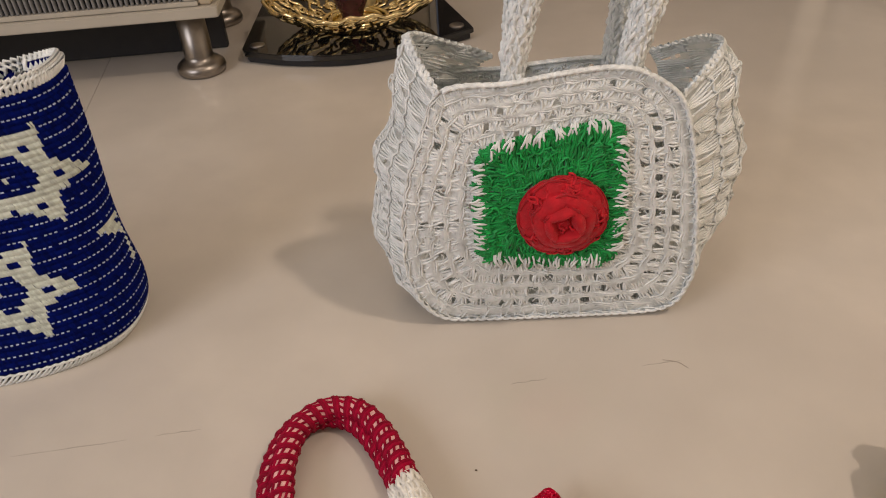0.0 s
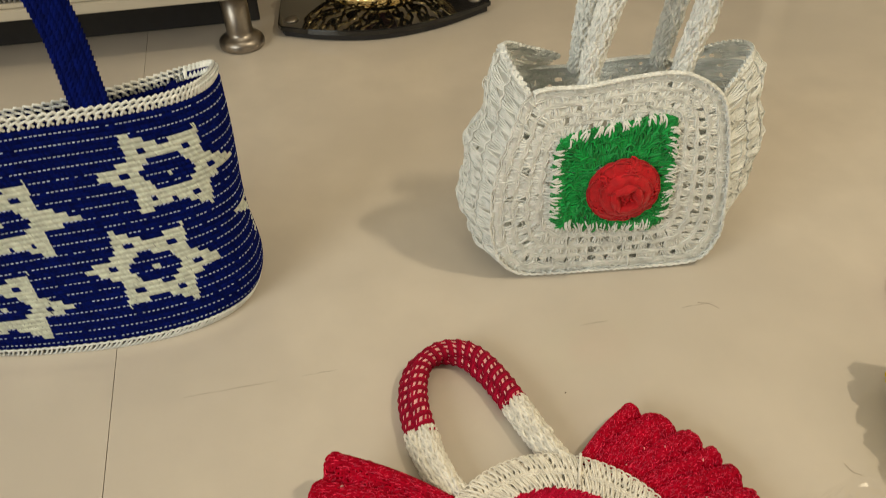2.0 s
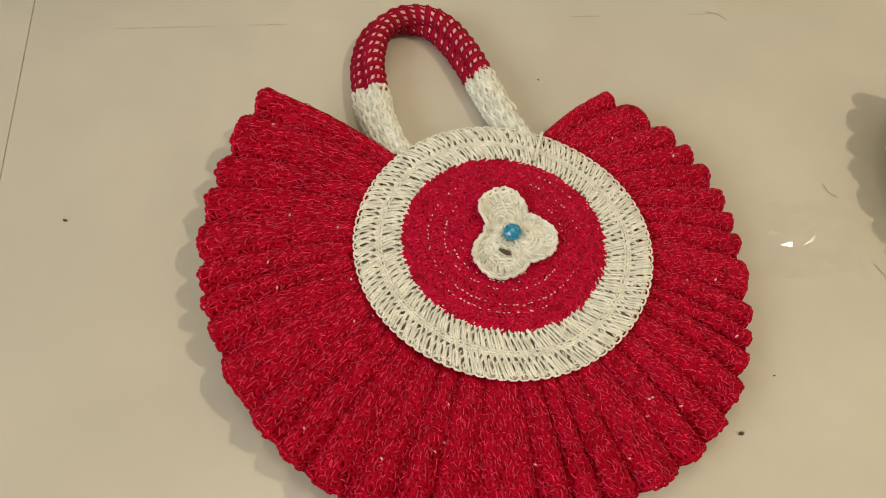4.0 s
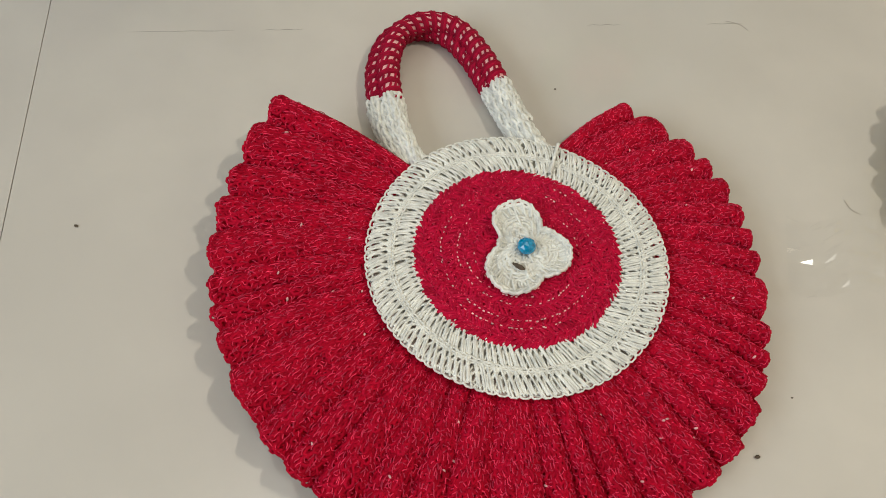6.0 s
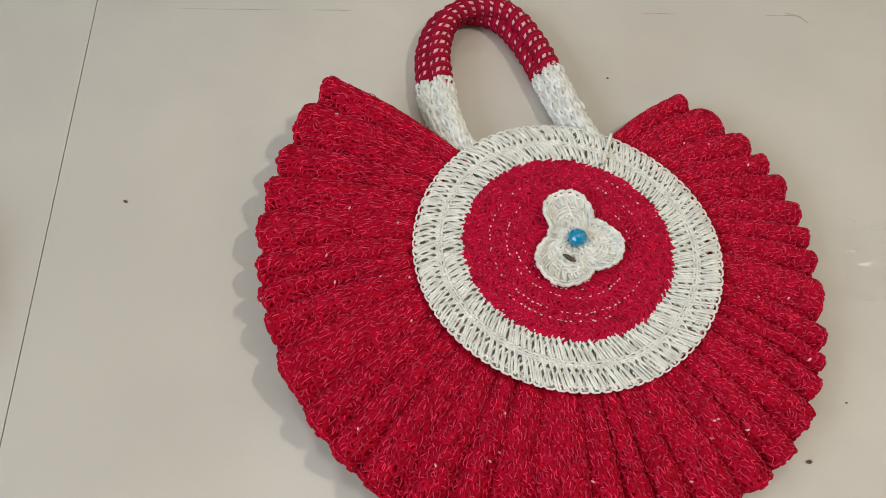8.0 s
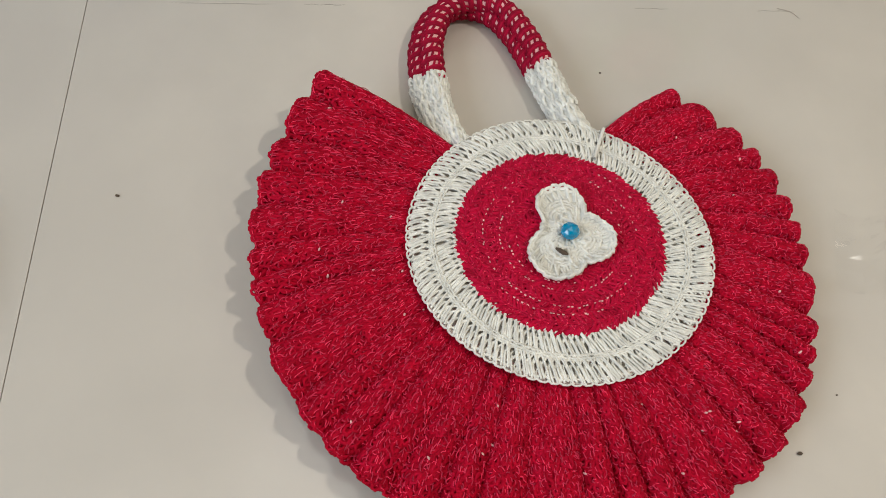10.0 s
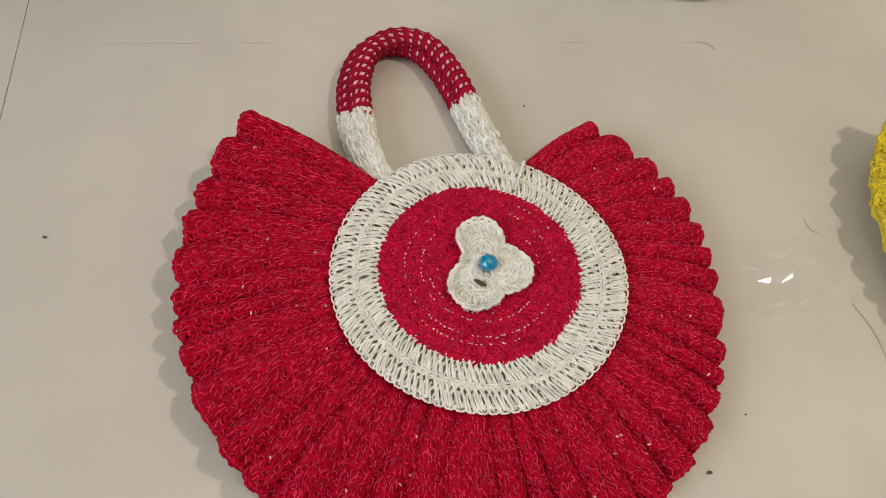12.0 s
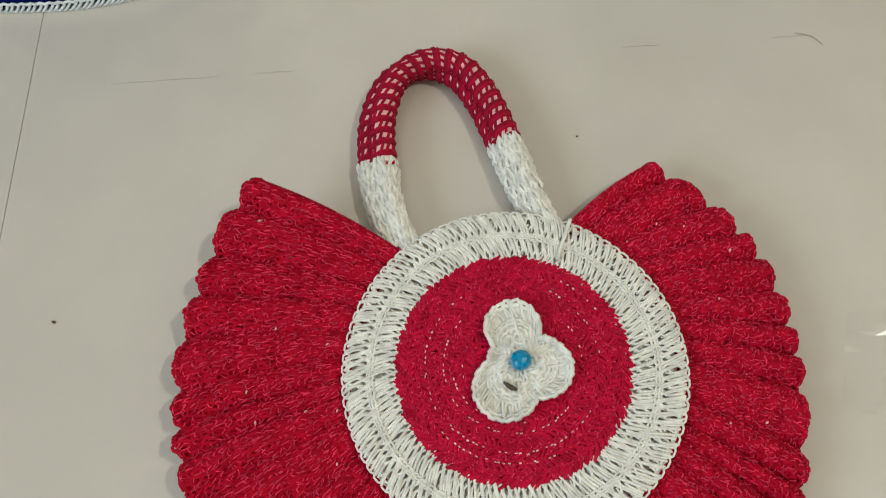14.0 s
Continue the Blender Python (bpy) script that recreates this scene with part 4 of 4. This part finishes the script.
def blue_surface(u, v):
    """u in turns round the bag (0 at its end towards the rose bag, 0.75 at the front), v from the base to the rim."""
    th = 2 * np.pi * u
    c, s = np.cos(th), np.sin(th)
    n = 2.4
    r = (np.abs(c) ** n + np.abs(s) ** n) ** (-1 / n)
    w = 1 - (1 - np.clip(v, 0, 1)) ** 1.5
    low = 1 - 0.05 * np.clip(1 - v / 0.09, 0, 1) ** 2
    bulge = 0.007 * np.exp(-((v - 0.16) / 0.16) ** 2)
    bx = -0.468 + (0.210 + bulge) * low * r * c + 0.004 * np.sin(v * 9) * (c > 0)
    by = 0.668 + (0.101 + bulge * 0.3) * low * r * s
    k = 0.030 + 0.008 * np.cos(2 * th)
    tx = -0.437 + 0.93 * 0.205 * r * c + 0.33 * k * r * s
    ty = 0.612 + 0.33 * 0.205 * r * c + 0.93 * k * r * s
    z = BH * v + 0.006 * w * np.sin(3 * th + 0.7)
    return np.stack([bx * (1 - w) + tx * w, by * (1 - w) + ty * w, z], -1)


def blue_lay(u, v, h):
    p, nrm = lay(blue_surface, u, v, np.zeros(np.broadcast(u, v).shape))
    mid = np.array([-0.455, 0.64, 0.14])
    flat = (nrm * (p - mid)).sum(-1, keepdims=True)
    nrm = np.where(flat < 0, -nrm, nrm)
    return p + nrm * np.asarray(h)[..., None], nrm


u = np.linspace(0, 1, 120, endpoint=False)[None]
v = np.linspace(0.0, 1.0, 30)[:, None]
wall = blue_lay(u + 0 * v, v + 0 * u, -0.0016 + 0 * (u + v))[0]
wall[0, :, 2] = 0.002
inner = blue_lay(u + 0 * v, v + 0 * u, -0.0055 + 0 * (u + v))[0]
inner[0, :, 2] = 0.005
foot = wall[:1].mean(1, keepdims=True) + 0 * wall[:1]
foot[..., 2] = 0.002
part("tote_body", join(grid(wall, wrap=True), grid(inner, wrap=True, flip=True), grid(np.concatenate([foot, wall[:1]]), wrap=True), grid(np.stack([wall[-1], inner[-1]]), wrap=True)), YARN_BLUE_DEEP, blue_bag, "royal blue inner layer of the tote")
STARS = ((-0.303, 0.201), (-0.474, 0.184), (-0.640, 0.172), (-0.342, 0.096), (-0.508, 0.077), (-0.670, 0.066), (-0.168, 0.112))


def star_mask(a, z):
    """True where white stitches make a six-pointed star; a is the way along the front, z the height."""
    white = np.zeros(a.shape, bool)
    for ca, cz in STARS:
        dx, dz = (a - ca) * 0.90, (z - cz) * 1.24
        dz = dz + 0.20 * dx
        rr = np.hypot(dx, dz)
        th = np.arctan2(dz, dx)
        edge = np.zeros(a.shape)
        for off in (0, np.pi):
            k = np.stack([np.cos(th - off - 2 * np.pi * i / 3 - np.pi / 3) for i in range(3)]).max(0)
            edge = np.maximum(edge, 0.5 * 0.069 / np.maximum(k, 0.2))
        hexa = np.stack([np.abs(np.cos(th - np.pi / 6 - np.pi * i / 3)) for i in range(3)]).max(0)
        inside = (rr < edge) & (rr * hexa > 0.0225)
        tip = np.zeros(a.shape, bool)
        for i in range(6):
            tip |= np.hypot(dx - 0.0395 * math.cos(i * math.pi / 3), dz - 0.0395 * math.sin(i * math.pi / 3)) < 0.0036
        white |= (inside & ~tip) | (rr < 0.0038)
    return white


ROWS_B, PER_B = 42, 400
blue_shapes, white_shapes, dash_shapes = [], [], []
arc_u = np.linspace(0, 1, 2001)
for j in range(ROWS_B):
    v0 = 0.048 + (0.965 - 0.048) * (j + 0.5) / ROWS_B
    pos = blue_surface(arc_u, np.full(arc_u.shape, v0))
    run = np.concatenate([[0], np.cumsum(np.linalg.norm(np.diff(pos, axis=0), axis=1))])
    base = ((np.arange(PER_B) + 0.5 * (j % 2)) / PER_B)[:, None] + jig((PER_B, 1), 0.0002)
    t = np.array([-0.9, -0.25, 0.4, 1.0])
    arc = (base + t / PER_B) * run[-1]
    uu = np.interp(np.mod(arc, run[-1]), run, arc_u)
    dv = (0.965 - 0.048) / ROWS_B
    vv = v0 + dv * 0.62 * np.array([0.75, 0.3, -0.3, -0.8]) + 0 * uu
    p, nrm = blue_lay(uu, vv, np.array([0.0002, 0.0012, 0.0012, 0.0]) + 0 * uu)
    leaning = blue_lay(uu, v0 + 1.35 * (vv - v0), np.array([0.0002, 0.0018, 0.0018, 0.0]) + 0 * uu)[0]
    mid = p[:, 1:3].mean(1)
    front = (nrm[:, 1, 1] < 0.25)
    off = arc[:, 1:3].mean(1) - np.interp(-0.36, pos[1000:, 0], run[1000:])
    along = -0.36 + np.where(off < -0.5 * run[-1], off + run[-1], off)
    white = star_mask(along, mid[:, 2]) & front
    for keep, store, line, thick in ((~white, blue_shapes, p, 0.0026), (white, white_shapes, leaning, 0.00120)):
        if keep.any():
            store.append(strands(line[keep], nrm[keep], thick * np.array([0.75, 1.05, 1.05, 0.7]), sides=5, flat=0.75))
    show = (~white) & (np.arange(PER_B) % 2 == 0) & (rng.uniform(0, 1, PER_B) < 0.9) & (j % 2 == 0)
    du = np.interp(np.mod(base * run[-1] + np.array([-0.0013, -0.0004, 0.0004, 0.0013]), run[-1]), run, arc_u)
    p, nrm = blue_lay(du, v0 + dv * 0.5 + 0 * du, 0.0022 + 0 * du)
    dash_shapes.append(strands(p[show], nrm[show], 0.00082))
part("tote_stitches", join(*blue_shapes), YARN_BLUE, blue_bag, "rows of royal blue slanted stitches", kind="stuff")
part("star_stitches", join(*white_shapes), YARN_STAR, blue_bag, "white six-pointed stars worked into the rows", kind="stuff")
part("carried_yarn", join(*dash_shapes), YARN_PALE_BLUE, blue_bag, "pale flecks of carried yarn between rows", kind="stuff")
rim = []
for off, h in ((0.985, 0.0012), (1.0, -0.0015), (0.99, -0.0045)):
    cnt = 150
    u = (np.arange(cnt)[:, None] + np.array([-0.3, 0.2, 0.75, 1.3])) / cnt
    p, nrm = blue_lay(u, off + 0.018 * np.array([-0.9, 0.5, 0.9, -0.7]) + 0 * u, h + 0.0012 * np.array([-1, 1, 1, -1]) + 0 * u)
    rim.append(strands(p, nrm, 0.0016, sides=5))
part("rim", join(*rim), YARN_WHITE, blue_bag, "white corded rim of the tote", kind="stuff")
base_band = []
cnt = 120
uu = (np.arange(cnt)[:, None] + np.array([-0.1, 0.15, 0.4, 0.55])) / cnt
for off in (0.0, 0.45):
    p, nrm = blue_lay(uu + off / cnt, 0.004 + 0.040 * np.linspace(0, 1, 4) + 0 * uu, 0.0028 + 0.0012 * np.sin(np.pi * np.linspace(0, 1, 4)) + 0 * uu)
    base_band.append(strands(p, nrm, 0.0013, sides=5))
uu = np.linspace(0, 1, 600, endpoint=False)[None]
for vv in (0.006, 0.044):
    p, nrm = blue_lay(uu, vv + 0.003 * np.sin(uu * 2 * np.pi * 150), 0.0030 + 0 * uu)
    p[..., 2] = np.maximum(p[..., 2], 0.0018)
    base_band.append(strands(p, nrm, 0.0015, sides=5, loop=True))
part("base_band", join(*base_band), YARN_WHITE, blue_bag, "white looped band round the base", kind="stuff")
# the strap, a flat crocheted band from the front rim in an arch
strap_pts, strap_len = curve_points([(-0.357, 0.626, 0.262), (-0.361, 0.636, 0.300), (-0.369, 0.650, 0.370), (-0.390, 0.650, 0.450), (-0.440, 0.632, 0.505), (-0.500, 0.605, 0.500), (-0.545, 0.585, 0.440), (-0.556, 0.572, 0.350), (-0.552, 0.560, 0.262)], 120)
tan = unit(np.gradient(strap_pts, axis=0))
face = unit(np.array([0.30, -0.95, 0.0]) - (tan @ np.array([0.30, -0.95, 0.0]))[:, None] * tan)
wide = np.cross(tan, face)
a = np.linspace(0, 2 * np.pi, 20, endpoint=False)
ring = strap_pts[:, None] + wide[:, None] * (0.0175 * np.sign(np.cos(a)) * np.abs(np.cos(a)) ** 0.6)[:, None] + face[:, None] * (0.0045 * np.sign(np.sin(a)) * np.abs(np.sin(a)) ** 0.7)[:, None]
strap = part("strap", grid(ring, wrap=True), YARN_BLUE_DEEP, blue_bag, "flat royal blue crocheted strap")
shapes = []
for sgn in (1, -1):
    for j in range(6):
        x = -0.0145 + 0.0058 * j
        idx = np.clip(np.arange(0, 116, 1)[:, None] + np.array([-0.7, 0.2, 1.0, 1.8]) * 1.0 + 0.4 * (j % 2), 0, 119)
        i0 = np.minimum(idx.astype(int), 118)
        w = (idx - i0)[..., None]
        p = strap_pts[i0] * (1 - w) + strap_pts[i0 + 1] * w
        p = p + wide[i0] * (x + 0.0026 * np.array([-1, -0.4, 0.4, 1]))[None, :, None] + sgn * face[i0] * (0.0040 * (1 - (x / 0.024) ** 2) + 0.0006 * np.array([0, 1, 1, 0]))[None, :, None]
        shapes.append(strands(p, sgn * face[i0], 0.0022, flat=0.7))
part("strap_stitches", join(*shapes), YARN_BLUE, strap, "royal blue stitches of the strap", kind="stuff")

# ---- the cabinet ----
cabinet = thing("cabinet", (-0.302, 1.328, 0), "cream cabinet with a ribbed dark grey front on steel legs", "cabinet", turn=5.8)
x0, x1 = -1.25, 0.0
part("bottom_rail", box(x0, x1, -0.012, 0.50, 0.112, 0.131, 0.002), CAB_WHITE, cabinet, "cream bottom board", smooth=False)
# unseen board added to keep the space under the cabinet dark
part("kick_board", box(x0 + 0.02, -0.03, 0.15, 0.168, 0.0015, 0.111, 0.001), RIB_BACK, cabinet, "near-black recessed kick board", smooth=False)
part("inner_rail", box(x0 + 0.02, -0.032, -0.004, 0.012, 0.132, 0.1398, 0.001), CAB_WHITE, cabinet, "pale inner rail of the front", smooth=False)
part("stile", box(-0.056, -0.033, -0.004, 0.012, 0.1402, 0.62, 0.002), CAB_WHITE, cabinet, "pale upright of the front", smooth=False)
part("side_panel", box(-0.031, -0.008, -0.002, 0.50, 0.132, 0.65, 0.003), CAB_EDGE, cabinet, "beige side panel", smooth=False)
part("top_board", box(x0, x1, -0.012, 0.50, 0.651, 0.672, 0.002), CAB_WHITE, cabinet, "cream top board", smooth=False)
part("back_panel", box(x0 + 0.02, -0.034, 0.008, 0.02, 0.1405, 0.65, 0), RIB_BACK, cabinet, "near-black backing of the ribs", smooth=False)
rib_mesh = None
for i in range(128):
    x = -0.0605 - 0.0090 * i
    if rib_mesh is None:
        a = np.linspace(0, np.pi, 7)
        prof = np.stack([0.0029 * np.cos(a), 0.007 - 0.008 * np.sin(a)], -1)
        vv = np.stack([np.concatenate([prof, np.full((7, 1), z)], 1) for z in (0.1405, 0.65)])
        rib = part("rib", grid(vv), RIB, cabinet)
        rib_mesh = rib.data
    else:
        rib = new("rib", rib_mesh)
        rib.parent = cabinet
    rib.location = (x, 0, 0)
for i in range(7):
    part("groove", box(-0.0285, -0.0105, -0.006, -0.0022, 0.272 + 0.0075 * i, 0.2765 + 0.0075 * i, 0.001), CAB_WHITE, cabinet, smooth=False)
for lx, ly in ((-0.062, 0.038), (-1.17, 0.038), (-0.062, 0.31), (-1.17, 0.31)):
    leg = part("leg", lathe([(0.0255, 0.112), (0.0255, 0.034), (0.027, 0.027), (0.036, 0.023), (0.043, 0.017), (0.0445, 0.010), (0.043, 0.003), (0.040, 0.0005)][::-1], 40), STEEL, cabinet, "brushed steel leg with a round foot")
    leg.location = (lx, ly, 0)

# ---- the black glass stand with the gold bowl ----
stand = thing("display_stand", (0, 0, 0), "black glass stand with steel studs on the floor", "stand")
front_edge = curve_points([(-0.292, 1.385, 0), (-0.20, 1.352, 0), (-0.085, 1.342, 0), (0.03, 1.378, 0), (0.140, 1.448, 0)], 24)[0]
outline = np.concatenate([front_edge, [(0.132, 1.478, 0), (0.076, 1.66, 0), (0.06, 1.672, 0), (-0.300, 1.735, 0), (-0.314, 1.725, 0), (-0.299, 1.40, 0)]])
bm = bmesh.new()
ring0 = [bm.verts.new((x, y, 0.013)) for x, y, _ in outline]
bm.faces.new(ring0)
ext = bmesh.ops.extrude_face_region(bm, geom=bm.faces[:])
bmesh.ops.translate(bm, verts=[g for g in ext["geom"] if isinstance(g, bmesh.types.BMVert)], vec=(0, 0, 0.011))
bmesh.ops.bevel(bm, geom=[e for e in bm.edges if abs(e.verts[0].co.z - e.verts[1].co.z) < 1e-6], offset=0.0015, segments=2, affect="EDGES")
part("glass_top", bm, GLASS_BLACK, stand, "black glass plate with a curved edge", smooth=False)
inset = np.array([-0.09, 1.53, 0]) + (outline - np.array([-0.09, 1.53, 0])) * 0.97
bm = bmesh.new()
bm.faces.new([bm.verts.new((x, y, 0.0015)) for x, y, _ in inset])
ext = bmesh.ops.extrude_face_region(bm, geom=bm.faces[:])
bmesh.ops.translate(bm, verts=[g for g in ext["geom"] if isinstance(g, bmesh.types.BMVert)], vec=(0, 0, 0.0115))
part("base", bm, RIB_BACK, stand, "matt black underside", smooth=False)
for sx, sy in ((-0.272, 1.412), (0.108, 1.462), (-0.288, 1.705), (0.045, 1.645)):
    part("stud", lathe([(0.0145, 0.0235), (0.0142, 0.0258), (0.0105, 0.0275), (0.001, 0.0278)], 24, sx, sy), STEEL, stand, "round steel stud")

BX, BY = -0.093, 1.515
bowl = thing("gold_bowl", (BX, BY, 0.0245), "gold openwork bowl of scrolls on the glass stand", "bowl")


def bowl_surface(turn, q):
    """q from the foot to the rim."""
    th = 2 * np.pi * turn
    r = 0.050 + 0.120 * np.clip(q, 0, 1.1) ** 0.85
    z = 0.006 + 0.054 * np.clip(q, 0, 1.1) ** 1.7 + 0.004 * np.sin(8 * th) * q ** 2
    return np.stack([r * np.cos(th), r * np.sin(th), z], -1)


def bowl_ring(q, radius, waves=0, amp=0.0):
    u = np.linspace(0, 1, 160, endpoint=False)[None]
    p, nrm = lay(bowl_surface, u, q + amp * np.sin(2 * np.pi * waves * u), 0 * u)
    return strands(p, nrm, radius, sides=6, loop=True)


part("foot", join(bowl_ring(0.0, 0.0055), bowl_ring(0.08, 0.0045)), GOLD, bowl, "gold foot ring")
part("rim", join(bowl_ring(1.0, 0.0038, 24, 0.035), bowl_ring(0.9, 0.003, 24, 0.03)), GOLD, bowl, "wavy gold rim")
for tier, (q0, size, cnt, off) in enumerate(((0.24, 0.115, 11, 0.0), (0.48, 0.125, 14, 0.5), (0.74, 0.13, 17, 0.0))):
    tt = np.linspace(0, 1, 34)
    ang = 2 * np.pi * 1.55 * tt
    rad = size * (1.0 - 0.62 * tt)
    for i in range(cnt):
        sgn = 1 if (i + tier) % 2 else -1
        u = (i + off) / cnt + sgn * rad * np.cos(ang) * 0.115 / (0.45 + q0)
        q = q0 + rad * np.sin(ang)
        p, nrm = lay(bowl_surface, u[None], q[None], 0.0015 * np.sin(ang * 2)[None])
        part("scroll", strands(p, nrm, 0.0041 * (1.05 - 0.35 * tt)[None], sides=6), GOLD, bowl)
for q0, q1, cnt, lean in ((0.05, 0.34, 22, 0.4), (0.30, 0.62, 28, -0.5), (0.58, 0.97, 34, 0.5)):
    t = np.linspace(0, 1, 7)
    u = (np.arange(cnt)[:, None] + lean * t + 0.25 * np.sin(2 * np.pi * t)) / cnt
    p, nrm = lay(bowl_surface, u, q0 + (q1 - q0) * t + 0 * u, -0.001 + 0 * u)
    for i in range(cnt):
        part("curved_bar", strands(p[i:i + 1], nrm[i:i + 1], 0.0034, sides=5), GOLD, bowl)
part("bowl_floor", lathe([(0.048, 0.002), (0.049, 0.005), (0.030, 0.0065), (0.001, 0.007)], 32), GOLD, bowl, "gold dished floor of the bowl")

vase = thing("vase", (BX - 0.002, BY - 0.022, 0.0325), "small plum-red glazed vase standing in the gold bowl", "vase")
part("vase_body", lathe([(0.001, 0.0), (0.021, 0.0), (0.023, 0.004), (0.021, 0.010), (0.023, 0.020), (0.033, 0.042), (0.0365, 0.060), (0.034, 0.078), (0.026, 0.093), (0.018, 0.102), (0.0155, 0.109), (0.0175, 0.115), (0.013, 0.116), (0.011, 0.108)], 40), VASE, vase)
spray = thing("leaf_spray", (BX + 0.005, BY + 0.085, 0.0), "dull gold dried leaf spray in a slim pot", "dried flowers")
part("pot", lathe([(0.001, 0.0245), (0.030, 0.0245), (0.034, 0.05), (0.026, 0.085), (0.020, 0.11), (0.024, 0.118), (0.018, 0.118), (0.016, 0.10)], 28), GOLD_LEAF, spray, "dull gold slim pot")
for i in range(26):
    ang, out, top = 2.4 * i, 0.05 + 0.11 * rng.random(), 0.15 + 0.16 * rng.random()
    pts = curve_points([(0, 0, 0.10), (0.4 * out * math.cos(ang), 0.4 * out * math.sin(ang), 0.10 + 0.6 * (top - 0.10)), (out * math.cos(ang), out * math.sin(ang), top)], 10)[0][None]
    stem = part("stem", strands(pts, np.broadcast_to(np.array([0.3, -1.0, 0.2]), pts.shape), 0.0015, sides=5), GOLD_LEAF, spray)
    for k in range(7):
        c = pts[0, 3 + k % 7] if 3 + k % 7 < 10 else pts[0, -1]
        d = unit(rng.normal(0, 1, 3) + np.array([0, 0, 0.4]))
        w = unit(np.cross(d, rng.normal(0, 1, 3)))
        nn = np.cross(d, w)
        t = np.linspace(0, 1, 6)[:, None, None]
        s = np.array([-1.0, 0, 1.0])[None, :, None]
        pp = c + d * t * 0.028 + w * s * 0.0085 * np.sin(np.pi * (0.06 + 0.9 * t)) + nn * (0.005 * np.sin(t * 3) + 0.002 * np.abs(s))
        bk = pp - nn * 0.0006
        part("leaf", grid(np.concatenate([pp, bk[:, ::-1]], 1), wrap=True), GOLD_LEAF, stem)

# ---- scraps on the floor ----
scrap = thing("plastic_scrap", (0.325, 0.285, 0.0), "crumpled scrap of clear plastic film on the floor", "plastic wrap")
s = np.linspace(-1, 1, 9)[:, None]
t = np.linspace(-1, 1, 17)[None]
fold = 3.2 * t + 0.9 * s + 0.25 * np.sin(5 * s)
z = 0.0016 + 0.0052 * np.abs((fold % 2) - 1) * (0.65 + 0.35 * np.sin(7 * s + 2 * t))
part("film", grid(np.stack([0.040 * s + 0.006 * t, 0.038 * t + 0.006 * np.sin(3 * s), z], -1)), FILM, scrap, "clear glossy film", smooth=False)


def crumb(x, y, size):
    bm = bmesh.new()
    bmesh.ops.create_icosphere(bm, subdivisions=1, radius=size, matrix=pose(x, y, size * 0.5, 20, 10, 40 * x) @ Matrix.Diagonal((1.3, 0.8, 0.55, 1)))
    ob = part("crumb", bm, CRUMB_AND_GAP, None, "tiny brown crumb lying on the floor", smooth=False)
    return tagged(ob, category="crumb", group="crumbs on the floor")


for x, y, size in ((-0.294, 0.264, 0.0016), (0.227, 0.111, 0.0019), (0.262, 0.157, 0.0009), (0.098, 0.455, 0.001)):
    crumb(x, y, size)
for ctrl in ([(0.283, 0.572, 0.0009), (0.296, 0.568, 0.0012), (0.304, 0.560, 0.0009)], [(0.372, 0.262, 0.0009), (0.384, 0.235, 0.0009), (0.389, 0.203, 0.0009)], [(0.350, 0.345, 0.0009), (0.353, 0.335, 0.0013), (0.360, 0.331, 0.0009)]):
    pts = curve_points(ctrl, 12)[0][None]
    ob = part("thread", strands(pts, np.broadcast_to(np.array([0.0, 0.0, 1.0]), pts.shape), 0.00019), THREAD, None, "thin dark thread lying on the floor")
    tagged(ob, category="thread", group="threads on the floor")
